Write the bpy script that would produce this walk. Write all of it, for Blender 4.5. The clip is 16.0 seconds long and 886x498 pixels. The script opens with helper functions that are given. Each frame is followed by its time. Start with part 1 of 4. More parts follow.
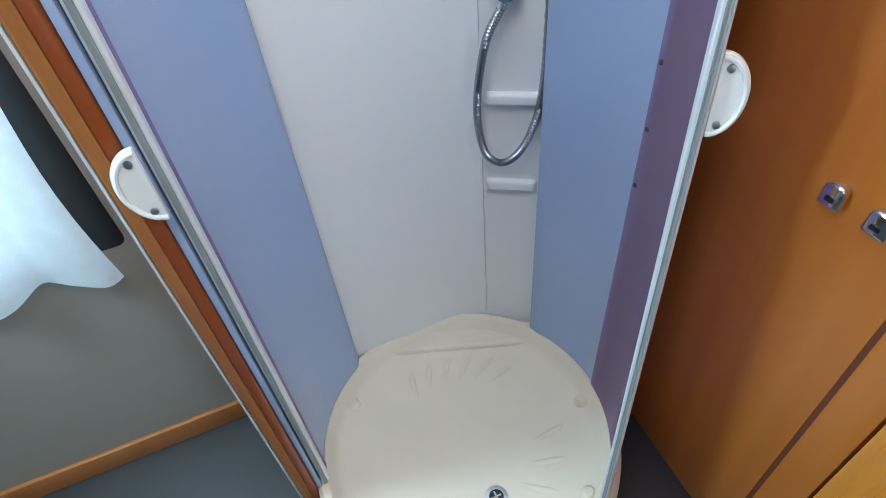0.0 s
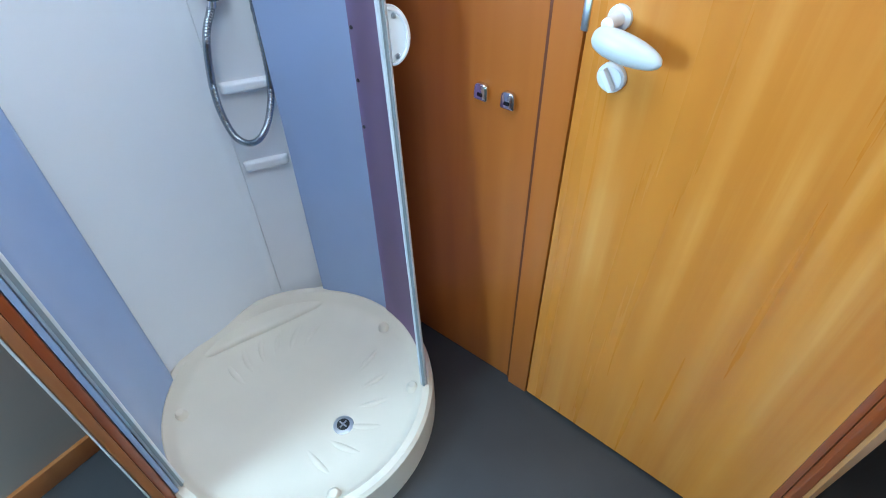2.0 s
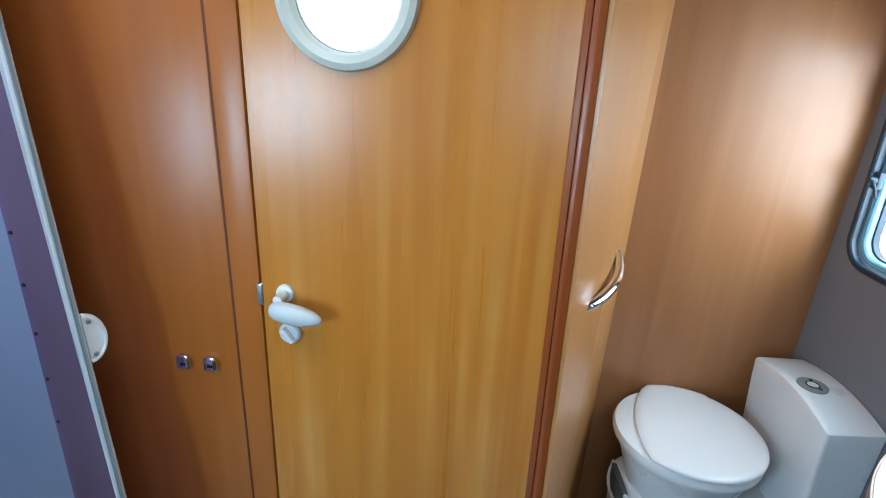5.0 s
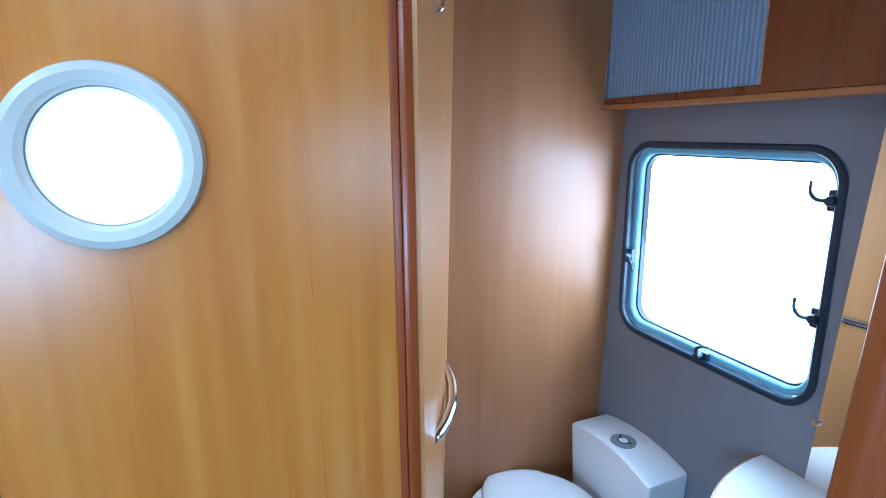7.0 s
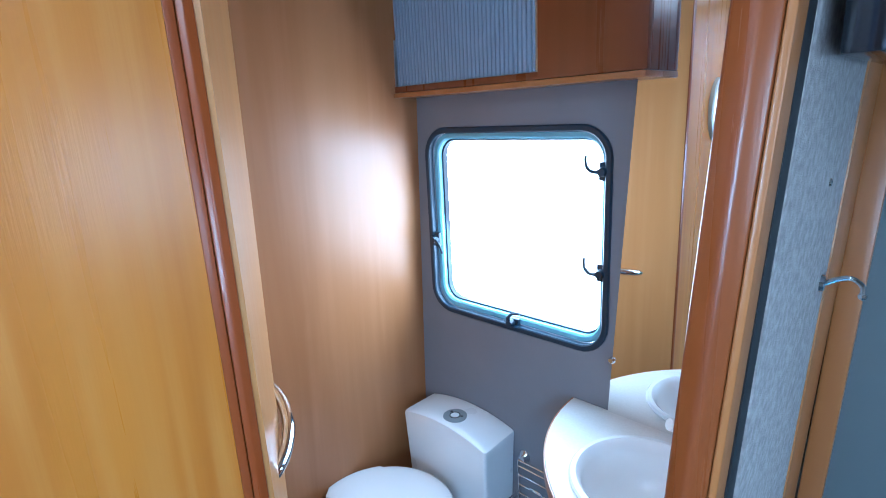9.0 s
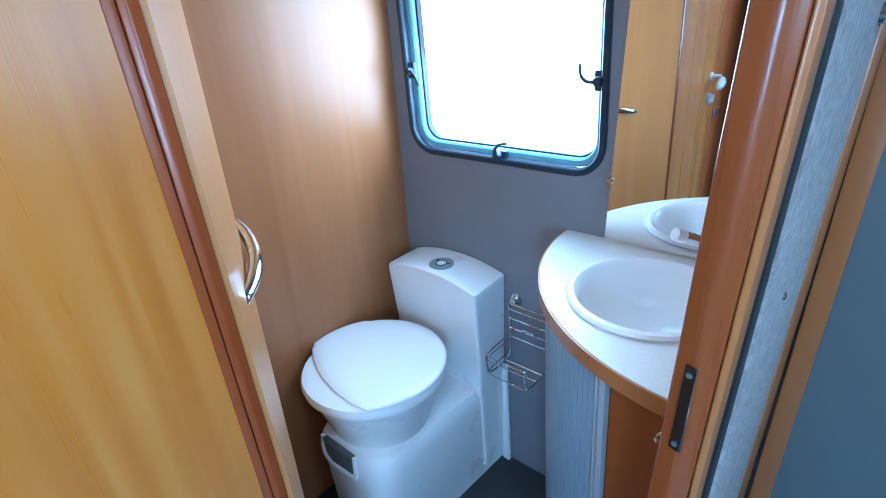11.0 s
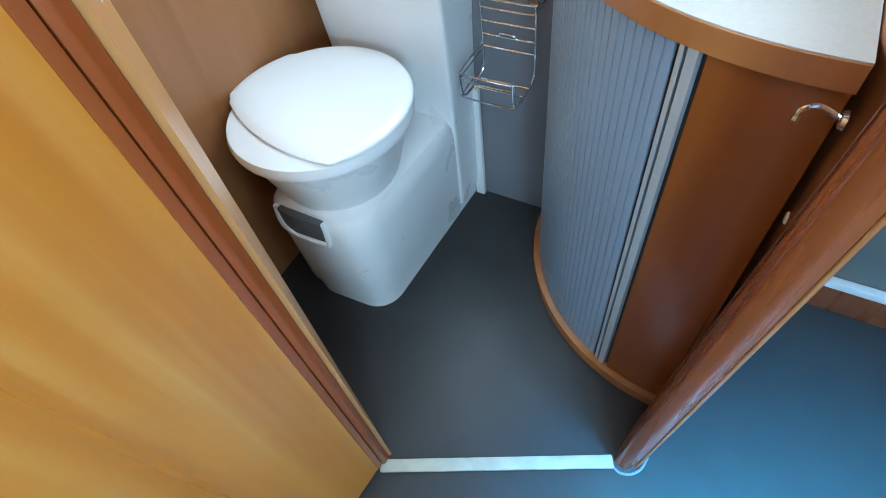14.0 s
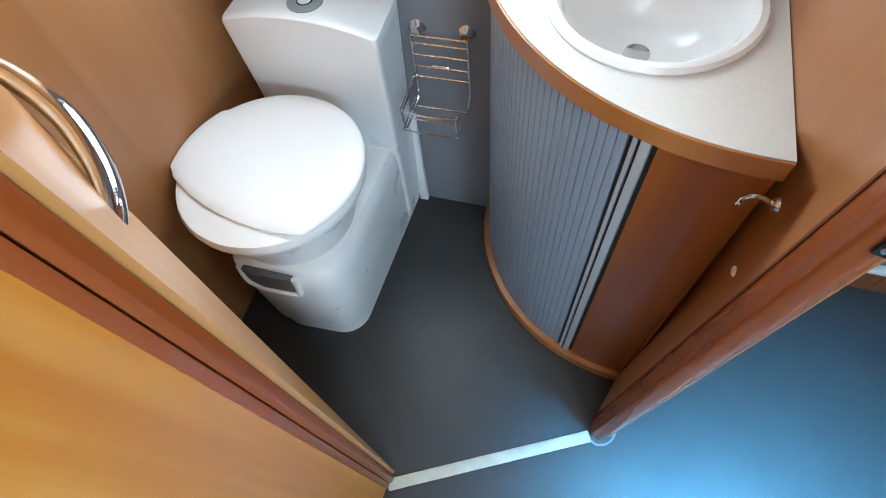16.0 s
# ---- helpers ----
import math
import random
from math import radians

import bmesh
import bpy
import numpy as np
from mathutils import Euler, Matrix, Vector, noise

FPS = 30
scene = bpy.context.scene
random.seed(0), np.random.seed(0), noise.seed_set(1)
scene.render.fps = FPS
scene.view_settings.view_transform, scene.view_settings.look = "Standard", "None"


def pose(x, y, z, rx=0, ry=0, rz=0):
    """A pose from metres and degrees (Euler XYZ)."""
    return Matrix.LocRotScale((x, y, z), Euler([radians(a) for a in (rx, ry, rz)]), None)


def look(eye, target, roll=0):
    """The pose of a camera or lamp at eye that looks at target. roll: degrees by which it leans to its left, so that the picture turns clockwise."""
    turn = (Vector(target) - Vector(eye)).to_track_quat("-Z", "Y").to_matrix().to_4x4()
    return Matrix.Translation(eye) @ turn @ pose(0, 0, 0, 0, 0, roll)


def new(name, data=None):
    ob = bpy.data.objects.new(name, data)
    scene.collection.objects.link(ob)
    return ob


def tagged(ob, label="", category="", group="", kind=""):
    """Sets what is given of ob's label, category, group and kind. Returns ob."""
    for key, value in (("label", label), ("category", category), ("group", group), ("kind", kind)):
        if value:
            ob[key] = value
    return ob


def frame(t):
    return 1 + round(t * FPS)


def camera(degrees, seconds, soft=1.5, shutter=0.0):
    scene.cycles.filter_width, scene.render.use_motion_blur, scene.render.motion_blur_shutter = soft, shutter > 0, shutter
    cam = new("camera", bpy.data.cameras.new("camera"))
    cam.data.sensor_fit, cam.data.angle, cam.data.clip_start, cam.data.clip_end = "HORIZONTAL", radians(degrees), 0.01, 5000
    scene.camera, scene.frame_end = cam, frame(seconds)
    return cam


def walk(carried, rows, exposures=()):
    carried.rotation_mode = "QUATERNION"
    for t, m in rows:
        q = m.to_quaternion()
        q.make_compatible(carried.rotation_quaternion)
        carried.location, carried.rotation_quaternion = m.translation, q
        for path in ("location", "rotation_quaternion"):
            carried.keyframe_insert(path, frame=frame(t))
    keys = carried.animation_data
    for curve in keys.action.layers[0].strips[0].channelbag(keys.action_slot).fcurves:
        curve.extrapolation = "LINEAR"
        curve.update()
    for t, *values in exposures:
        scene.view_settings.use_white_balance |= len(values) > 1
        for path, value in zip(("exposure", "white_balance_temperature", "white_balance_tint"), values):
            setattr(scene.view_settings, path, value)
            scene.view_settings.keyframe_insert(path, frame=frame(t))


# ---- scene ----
cam = camera(80.1, 16.0, soft=1.0)
PATH = [
    (0, (0.519, -0.452, 1.198), (0.037, -1.829, -0.17), -6.0),
    (0.5, (0.561, -0.379, 1.187), (-0.075, -1.703, -0.17), -4.2),
    (1, (0.609, -0.326, 1.186), (-0.209, -1.558, -0.161), -4.9),
    (1.5, (0.666, -0.294, 1.192), (-0.357, -1.371, -0.147), -3.2),
    (2, (0.693, -0.266, 1.226), (-0.489, -1.139, -0.131), -1.2),
    (2.5, (0.732, -0.238, 1.254), (-0.555, -0.923, -0.114), -2.2),
    (3, (0.777, -0.209, 1.29), (-0.599, -0.68, -0.083), -1.7),
    (3.5, (0.819, -0.187, 1.331), (-0.733, -0.528, 0.116), -0.3),
    (4, (0.867, -0.189, 1.36), (-0.87, -0.436, 0.399), 0.9),
    (4.2, (0.87, -0.17, 1.367), (-0.914, -0.422, 0.499), 0.6),
    (6.3, (0.787, -0.213, 1.492), (-1.129, 0.125, 1.028), 1.0),
    (6.5, (0.776, -0.202, 1.507), (-1.124, 0.217, 1.044), 0.3),
    (7, (0.735, -0.233, 1.514), (-1.076, 0.495, 1.079), -0.5),
    (7.5, (0.723, -0.26, 1.513), (-0.955, 0.747, 1.101), -1.1),
    (8, (0.707, -0.265, 1.526), (-0.812, 0.966, 1.105), -1.3),
    (8.2, (0.7, -0.265, 1.533), (-0.778, 1.012, 1.106), -1.6),
    (10.3, (0.605, -0.231, 1.416), (-0.667, 1.145, 0.717), -4.5),
    (10.5, (0.607, -0.229, 1.389), (-0.657, 1.133, 0.649), -4.7),
    (11, (0.602, -0.214, 1.332), (-0.643, 1.094, 0.474), -5.4),
    (11.5, (0.591, -0.201, 1.275), (-0.618, 1.034, 0.269), -5.9),
    (12, (0.567, -0.192, 1.224), (-0.585, 0.979, 0.084), -6.0),
    (12.5, (0.534, -0.174, 1.178), (-0.51, 0.938, -0.116), -5.5),
    (13, (0.489, -0.169, 1.138), (-0.424, 0.892, -0.291), -4.5),
    (13.5, (0.436, -0.152, 1.13), (-0.382, 0.834, -0.406), -6.7),
    (14, (0.369, -0.142, 1.134), (-0.355, 0.821, -0.463), -10.7),
    (14.5, (0.321, -0.123, 1.142), (-0.259, 0.806, -0.532), -11.0),
    (15, (0.277, -0.105, 1.174), (-0.167, 0.829, -0.537), -10.0),
    (15.5, (0.25, -0.083, 1.218), (-0.149, 0.847, -0.507), -7.9),
    (16, (0.246, -0.066, 1.289), (-0.138, 0.847, -0.448), -8.4),
]
walk(cam, [(t, look(eye, target, roll)) for t, eye, target, roll in PATH], exposures=[(0, 0.25, 6300, 6), (1.0, 0.2, 5900, 5), (1.5, 0.25, 5800, 4), (2.5, 0.55, 5500, 2), (3.0, 0.55, 5500, 1), (3.5, 0.2, 5700, 4), (4.2, -0.15, 6100, 3), (6.3, -0.4, 5000, 7), (7.2, -0.15, 4700, 7), (8.2, -0.05, 4900, 7), (10.3, 0.05, 4550, 3), (11.5, -0.1, 4600, 2), (12.5, -0.15, 5500, 4), (13.5, 0.2, 5500, -1), (14.2, 0.25, 5700, 0), (15, 0.3, 6500, 11), (16, 0.2, 6400, 8)])

# ---- world, sun, lamps ----
world = bpy.data.worlds.new("daylight")
scene.world = world
world.use_nodes = True
wn, wl = world.node_tree.nodes, world.node_tree.links
sky = wn.new("ShaderNodeTexSky")
sky.sky_type, sky.sun_disc = "NISHITA", False
sky.sun_elevation, sky.sun_rotation = radians(68), radians(250)
wl.new(sky.outputs[0], wn["Background"].inputs[0])
wn["Background"].inputs[1].default_value = 0.12
sun = new("sun", bpy.data.lights.new("sun", "SUN"))
sun.data.energy, sun.data.angle, sun.data.color = 1.0, radians(12), (1, 0.97, 0.93)
sun.matrix_world = look((-1.5, -0.5, 4.0), (0, 0, 0))


def area(name, eye, target, w, h, power, colour):
    lamp = new(name, bpy.data.lights.new(name, "AREA"))
    lamp.data.shape, lamp.data.size, lamp.data.size_y = "RECTANGLE", w, h
    lamp.data.energy, lamp.data.color = power, colour
    lamp.matrix_world = look(eye, target)
    return lamp


area("toilet_window_light", (-0.135, 0.835, 1.228), (-0.05, -0.2, 0.80), 0.48, 0.46, 6.4, (0.66, 0.87, 1.0))
area("curtain_window_light", (1.25, -1.27, 1.15), (0.05, -0.05, 0.25), 0.5, 0.45, 31.0, (0.58, 0.82, 1.0))
# fill lamp added under the ceiling over the aisle; no hatch is built
area("roof_hatch_light", (0.72, -0.45, 1.965), (0.65, -0.45, 0.0), 0.55, 0.55, 9.0, (0.93, 0.97, 1.0))
# added narrow lamp that throws the blue pool on the bedroom floor
area("bed_hatch_light", (1.12, -0.12, 1.955), (0.92, -0.02, 0.0), 0.30, 0.30, 19.0, (0.13, 0.54, 1.0)).data.spread = radians(43)
# fill lamp added before the blank rear wall to lift felt and door
area("bed_window_light", (1.70, 0.08, 1.35), (0.35, 0.32, 0.95), 0.5, 0.4, 3.0, (0.66, 0.86, 1.0)).data.spread = radians(92)
area("saloon_light", (-0.75, -0.40, 1.50), (-0.03, -0.37, 1.49), 0.6, 0.6, 14.0, (1.0, 0.99, 0.98))
# fill lamp added over the tray; there is no hatch in this ceiling
area("shower_hatch_light", (0.32, -1.0, 1.965), (0.32, -1.0, 0), 0.28, 0.28, 4.0, (0.85, 0.93, 1.0))


# ---- materials ----
def mat(name, colour, rough=0.5, metal=0.0, vary=0.0, scale=6.0, bump=0.0, bscale=80.0, stretch=(1, 1, 1), second=None, coat=0.0, spec=0.5):
    m = bpy.data.materials.new(name)
    m.use_nodes = True
    n, l = m.node_tree.nodes, m.node_tree.links
    b = n["Principled BSDF"]
    b.inputs["Base Color"].default_value = (*colour, 1)
    b.inputs["Roughness"].default_value, b.inputs["Metallic"].default_value = rough, metal
    b.inputs["Coat Weight"].default_value, b.inputs["Specular IOR Level"].default_value = coat, spec
    b.inputs["Coat Roughness"].default_value = 0.15
    tc = n.new("ShaderNodeTexCoord")
    mp = n.new("ShaderNodeMapping")
    mp.inputs["Scale"].default_value = stretch
    l.new(tc.outputs["Object"], mp.inputs[0])
    if vary or second:
        t = n.new("ShaderNodeTexNoise")
        t.inputs["Scale"].default_value, t.inputs["Detail"].default_value = scale, 6
        l.new(mp.outputs[0], t.inputs[0])
        mix = n.new("ShaderNodeMix")
        mix.data_type = "RGBA"
        other = second or tuple(c * (1 - vary) for c in colour)
        mix.inputs[6].default_value, mix.inputs[7].default_value = (*colour, 1), (*other, 1)
        ramp = n.new("ShaderNodeMapRange")
        ramp.inputs[1].default_value, ramp.inputs[2].default_value = 0.35, 0.65
        l.new(t.outputs[0], ramp.inputs[0])
        l.new(ramp.outputs[0], mix.inputs[0])
        l.new(mix.outputs[2], b.inputs["Base Color"])
        rr = n.new("ShaderNodeMapRange")
        rr.inputs[3].default_value, rr.inputs[4].default_value = rough * 0.85, min(1, rough * 1.2)
        l.new(t.outputs[0], rr.inputs[0])
        l.new(rr.outputs[0], b.inputs["Roughness"])
    if bump:
        t2 = n.new("ShaderNodeTexNoise")
        t2.inputs["Scale"].default_value, t2.inputs["Detail"].default_value = bscale, 4
        l.new(mp.outputs[0], t2.inputs[0])
        bp = n.new("ShaderNodeBump")
        bp.inputs["Strength"].default_value, bp.inputs["Distance"].default_value = bump, 0.002
        l.new(t2.outputs[0], bp.inputs["Height"])
        l.new(bp.outputs[0], b.inputs["Normal"])
    return m


def wood(name, a, b, c, rough=0.35, grain=1.0, seed=0.0):
    """Pear-wood laminate with the grain upright: broad bands, fine streaks and pores."""
    m = bpy.data.materials.new(name)
    m.use_nodes = True
    n, l = m.node_tree.nodes, m.node_tree.links
    p = n["Principled BSDF"]
    p.inputs["Roughness"].default_value = rough
    tc = n.new("ShaderNodeTexCoord")

    def noise_of(scale, stretch, detail, distort=0.0):
        mp = n.new("ShaderNodeMapping")
        mp.inputs["Scale"].default_value = stretch
        mp.inputs["Location"].default_value = (seed, seed * 1.7, seed * 0.3)
        l.new(tc.outputs["Object"], mp.inputs[0])
        t = n.new("ShaderNodeTexNoise")
        t.inputs["Scale"].default_value, t.inputs["Detail"].default_value = scale, detail
        t.inputs["Distortion"].default_value = distort
        l.new(mp.outputs[0], t.inputs[0])
        return t.outputs[0]

    broad = noise_of(9 * grain, (1, 1, 0.06), 3, 0.8)
    fine = noise_of(34 * grain, (1, 1, 0.025), 5)
    figure = noise_of(7 * grain, (1, 1, 0.30), 3, 1.5)
    pores = noise_of(420, (1, 1, 0.05), 2)
    r1 = n.new("ShaderNodeValToRGB")
    r1.color_ramp.elements[0].position, r1.color_ramp.elements[0].color = 0.3, (*b, 1)
    r1.color_ramp.elements[1].position, r1.color_ramp.elements[1].color = 0.7, (*a, 1)
    l.new(broad, r1.inputs[0])
    mix = n.new("ShaderNodeMix")
    mix.data_type = "RGBA"
    mix.inputs[7].default_value = (*c, 1)
    mr = n.new("ShaderNodeMapRange")
    mr.inputs[1].default_value, mr.inputs[2].default_value, mr.inputs[4].default_value = 0.46, 0.76, 0.62
    l.new(fine, mr.inputs[0])
    patch = n.new("ShaderNodeMapRange")
    patch.inputs[1].default_value, patch.inputs[2].default_value, patch.inputs[3].default_value = 0.35, 0.65, 0.25
    l.new(figure, patch.inputs[0])
    streak = n.new("ShaderNodeMath")
    streak.operation = "MULTIPLY"
    l.new(mr.outputs[0], streak.inputs[0])
    l.new(patch.outputs[0], streak.inputs[1])
    l.new(streak.outputs[0], mix.inputs[0])
    l.new(r1.outputs[0], mix.inputs[6])
    l.new(mix.outputs[2], p.inputs["Base Color"])
    bp = n.new("ShaderNodeBump")
    bp.inputs["Strength"].default_value, bp.inputs["Distance"].default_value = 0.12, 0.001
    l.new(pores, bp.inputs["Height"])
    l.new(bp.outputs[0], p.inputs["Normal"])
    rr = n.new("ShaderNodeMapRange")
    rr.inputs[3].default_value, rr.inputs[4].default_value = rough * 0.8, rough * 1.25
    l.new(fine, rr.inputs[0])
    l.new(rr.outputs[0], p.inputs["Roughness"])
    return m


def glow(name, colour, strength):
    m = bpy.data.materials.new(name)
    m.use_nodes = True
    n = m.node_tree.nodes
    b = n["Principled BSDF"]
    b.inputs["Base Color"].default_value = (*colour, 1)
    b.inputs["Emission Color"].default_value, b.inputs["Emission Strength"].default_value = (*colour, 1), strength
    return m


def milky(name, colour, rough, clear):
    """Tinted acrylic sheet: milky, with part of the light going straight through."""
    m = mat(name, colour, rough, vary=0.06, scale=4, bump=0.02, bscale=14)
    n, l = m.node_tree.nodes, m.node_tree.links
    mx, tr, tl, mx2 = (n.new(k) for k in ("ShaderNodeMixShader", "ShaderNodeBsdfTransparent", "ShaderNodeBsdfTranslucent", "ShaderNodeMixShader"))
    tr.inputs[0].default_value = (*(min(1, c * 1.5) for c in colour), 1)
    tl.inputs[0].default_value = (*colour, 1)
    mx.inputs[0].default_value, mx2.inputs[0].default_value = clear, 0.35
    l.new(n["Principled BSDF"].outputs[0], mx2.inputs[1])
    l.new(tl.outputs[0], mx2.inputs[2])
    l.new(mx2.outputs[0], mx.inputs[1])
    l.new(tr.outputs[0], mx.inputs[2])
    l.new(mx.outputs[0], n["Material Output"].inputs[0])
    return m


M_DOOR = wood("pear_wood_door", (0.56, 0.212, 0.024), (0.43, 0.138, 0.013), (0.68, 0.35, 0.090), 0.28, 0.9)
M_CAB = wood("pear_wood_cabinet", (0.43, 0.130, 0.016), (0.34, 0.094, 0.011), (0.47, 0.16, 0.026), 0.33, 0.8, 3.0)
M_WALLW = wood("pear_wood_wall", (0.38, 0.168, 0.066), (0.31, 0.128, 0.046), (0.43, 0.20, 0.092), 0.33, 1.0, 7.0)
M_TRIM = wood("dark_red_edge", (0.27, 0.060, 0.011), (0.21, 0.043, 0.008), (0.30, 0.075, 0.016), 0.30, 1.5, 11.0)
# red edge darkened for the cabinet's shadow gap; also the jamb's joint line
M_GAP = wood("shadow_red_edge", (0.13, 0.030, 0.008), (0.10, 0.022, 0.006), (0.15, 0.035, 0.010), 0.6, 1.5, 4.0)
M_POST = wood("red_wood_post", (0.25, 0.066, 0.015), (0.19, 0.046, 0.010), (0.29, 0.085, 0.021), 0.27, 1.4, 5.0)
M_PINK = wood("pale_wood_wall", (0.47, 0.215, 0.068), (0.40, 0.17, 0.050), (0.52, 0.26, 0.095), 0.30, 1.0, 9.0)
M_BROWN = wood("brown_wood_panel", (0.20, 0.055, 0.016), (0.155, 0.040, 0.011), (0.23, 0.068, 0.021), 0.28, 1.1, 13.0)
M_EDGE = wood("wood_edge_band", (0.38, 0.15, 0.045), (0.32, 0.115, 0.03), (0.42, 0.18, 0.06), 0.32, 1.0, 2.0)
M_FLOOR = mat("grey_vinyl_floor", (0.033, 0.033, 0.034), 0.40, vary=0.15, scale=9, bump=0.15, bscale=260)
M_GREYW = mat("grey_blue_wallboard", (0.20, 0.20, 0.225), 0.45, vary=0.08, scale=5, bump=0.06, bscale=300)
M_PLASTIC = mat("white_plastic", (0.80, 0.81, 0.82), 0.28, vary=0.03, scale=7, bump=0.02, bscale=200)
M_LID = mat("glossy_white_lid", (0.84, 0.85, 0.86), 0.22, vary=0.02, scale=6)
M_ABS = mat("white_moulded_shell", (0.74, 0.74, 0.76), 0.32, vary=0.03, scale=3, bump=0.03, bscale=60)
M_TRAY = mat("cream_shower_tray", (0.70, 0.62, 0.51), 0.38, vary=0.06, scale=5, bump=0.05, bscale=90)
M_WHITEAL = mat("white_coated_aluminium", (0.72, 0.74, 0.77), 0.30, 0.1, vary=0.04, scale=20)
M_CHROME = mat("chrome", (0.75, 0.76, 0.78), 0.08, 1.0, vary=0.05, scale=15)
M_SATIN = mat("satin_metal", (0.55, 0.57, 0.60), 0.32, 1.0, vary=0.08, scale=25)
M_RAIL = mat("anodised_aluminium", (0.62, 0.68, 0.74), 0.35, 0.5, vary=0.05, scale=20)
M_HOSE = mat("dull_metal_hose", (0.34, 0.37, 0.41), 0.25, 1.0, vary=0.1, scale=20)
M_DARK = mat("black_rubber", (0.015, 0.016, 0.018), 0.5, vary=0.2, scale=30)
M_BLACK = mat("black_gloss_plastic", (0.008, 0.008, 0.010), 0.12, vary=0.1, scale=8)
M_GREYP = mat("grey_plastic", (0.24, 0.27, 0.29), 0.4, vary=0.06, scale=20)
M_RECESS_SHADE = mat("recess_shade_grey", (0.11, 0.125, 0.13), 0.45, vary=0.1, scale=20)
M_TAMB = mat("grey_tambour_plastic", (0.25, 0.31, 0.39), 0.30, vary=0.04, scale=3)
M_COUNTER = mat("cream_worktop_laminate", (0.68, 0.67, 0.64), 0.33, vary=0.05, scale=160, bump=0.04, bscale=300)
M_BASIN = mat("white_basin", (0.82, 0.83, 0.83), 0.15, vary=0.02, scale=6)
M_CARPET = mat("grey_needle_felt", (0.42, 0.37, 0.35), 0.95, vary=0.30, scale=90, bump=0.9, bscale=420, spec=0.1)
M_BEIGE = mat("beige_wallboard", (0.30, 0.285, 0.255), 0.55, vary=0.06, scale=4, bump=0.08, bscale=220)
M_PANELG = mat("grey_green_panel", (0.12, 0.135, 0.135), 0.40, vary=0.07, scale=4)
M_CURTAIN = mat("white_curtain_cloth", (0.78, 0.83, 0.86), 0.85, vary=0.06, scale=30, bump=0.25, bscale=500)
M_CEIL = mat("white_ceiling_board", (0.58, 0.57, 0.55), 0.6, vary=0.04, scale=5, bump=0.05, bscale=150)
M_THRESH = mat("cream_threshold", (0.50, 0.47, 0.38), 0.45, vary=0.15, scale=30)
M_BLUE = mat("blue_lilac_plastic", (0.33, 0.42, 0.63), 0.20, vary=0.08, scale=2.5, bump=0.02, bscale=12)
M_LILAC = milky("lilac_acrylic", (0.50, 0.41, 0.58), 0.14, 0.55)
M_FROST = milky("frosted_acrylic", (0.85, 0.88, 0.9), 0.4, 0.05)
M_PORT = mat("pale_grey_ring", (0.55, 0.55, 0.48), 0.28, vary=0.04, scale=10)
M_LEVER = mat("pale_grey_lever_plastic", (0.56, 0.58, 0.58), 0.30, vary=0.05, scale=14)
M_VANITY = wood("red_brown_vanity_panel", (0.27, 0.078, 0.015), (0.21, 0.056, 0.010), (0.31, 0.098, 0.022), 0.28, 1.0, 6.0)
M_SKY = glow("bright_sky", (0.93, 0.97, 1.0), 6.0)
M_GASKET = mat("blue_black_window_gasket", (0.010, 0.030, 0.055), 0.35, vary=0.2, scale=20)
M_WINFRAME = mat("pale_window_frame", (0.24, 0.50, 0.62), 0.25, vary=0.05, scale=10)
M_MIRROR = mat("mirror", (0.90, 0.91, 0.92), 0.01, 1.0)


# ---- building helpers ----
ROOT = {}


def thing(name, at, label, category, group="", kind=""):
    e = new(name)
    e.empty_display_size = 0.05
    e.location = at
    ROOT[e.name] = Vector(at)
    return tagged(e, label, category, group, kind)


def link(name, bm, material, smooth=True):
    bmesh.ops.recalc_face_normals(bm, faces=bm.faces)
    me = bpy.data.meshes.new(name)
    bm.to_mesh(me)
    bm.free()
    me.materials.append(material)
    if smooth:
        me.shade_smooth()
        me.set_sharp_from_angle(angle=radians(38))
    return new(name, me)


def part(name, bm, material, parent, label="", smooth=True):
    ob = link(name, bm, material, smooth)
    ob.parent = parent
    if parent.name in ROOT:
        ob.matrix_parent_inverse = Matrix.Translation(-ROOT[parent.name])
    return tagged(ob, label)


def solo(name, bm, material, label, category="", kind="", smooth=True, group=""):
    return tagged(link(name, bm, material, smooth), label, category, group, kind)


def bevelled(bm, w, seg=2):
    if w > 0:
        es = [e for e in bm.edges if len(e.link_faces) == 2 and e.calc_face_angle(0) > 0.6]
        bmesh.ops.bevel(bm, geom=es, offset=w, segments=seg, affect="EDGES", profile=0.6)
    return bm


def prism(poly, z0, z1, bev=0.0, seg=2):
    bm = bmesh.new()
    lo = [bm.verts.new((x, y, z0)) for x, y in poly]
    hi = [bm.verts.new((x, y, z1)) for x, y in poly]
    n = len(poly)
    bm.faces.new(lo[::-1])
    bm.faces.new(hi)
    for i in range(n):
        bm.faces.new((lo[i], lo[(i + 1) % n], hi[(i + 1) % n], hi[i]))
    bmesh.ops.recalc_face_normals(bm, faces=bm.faces)
    return bevelled(bm, bev, seg)


def box(x0, x1, y0, y1, z0, z1, bev=0.0, seg=2):
    return prism([(x0, y0), (x1, y0), (x1, y1), (x0, y1)], z0, z1, bev, seg)


def slab(a, b, thick, z0, z1, bev=0.0, seg=2):
    """An upright board from a to b in plan; its thickness lies to the left of that way."""
    d = (Vector(b) - Vector(a)).normalized()
    o = Vector((-d.y, d.x)) * thick
    return prism([tuple(a), tuple(b), tuple(Vector(b) + o), tuple(Vector(a) + o)], z0, z1, bev, seg)


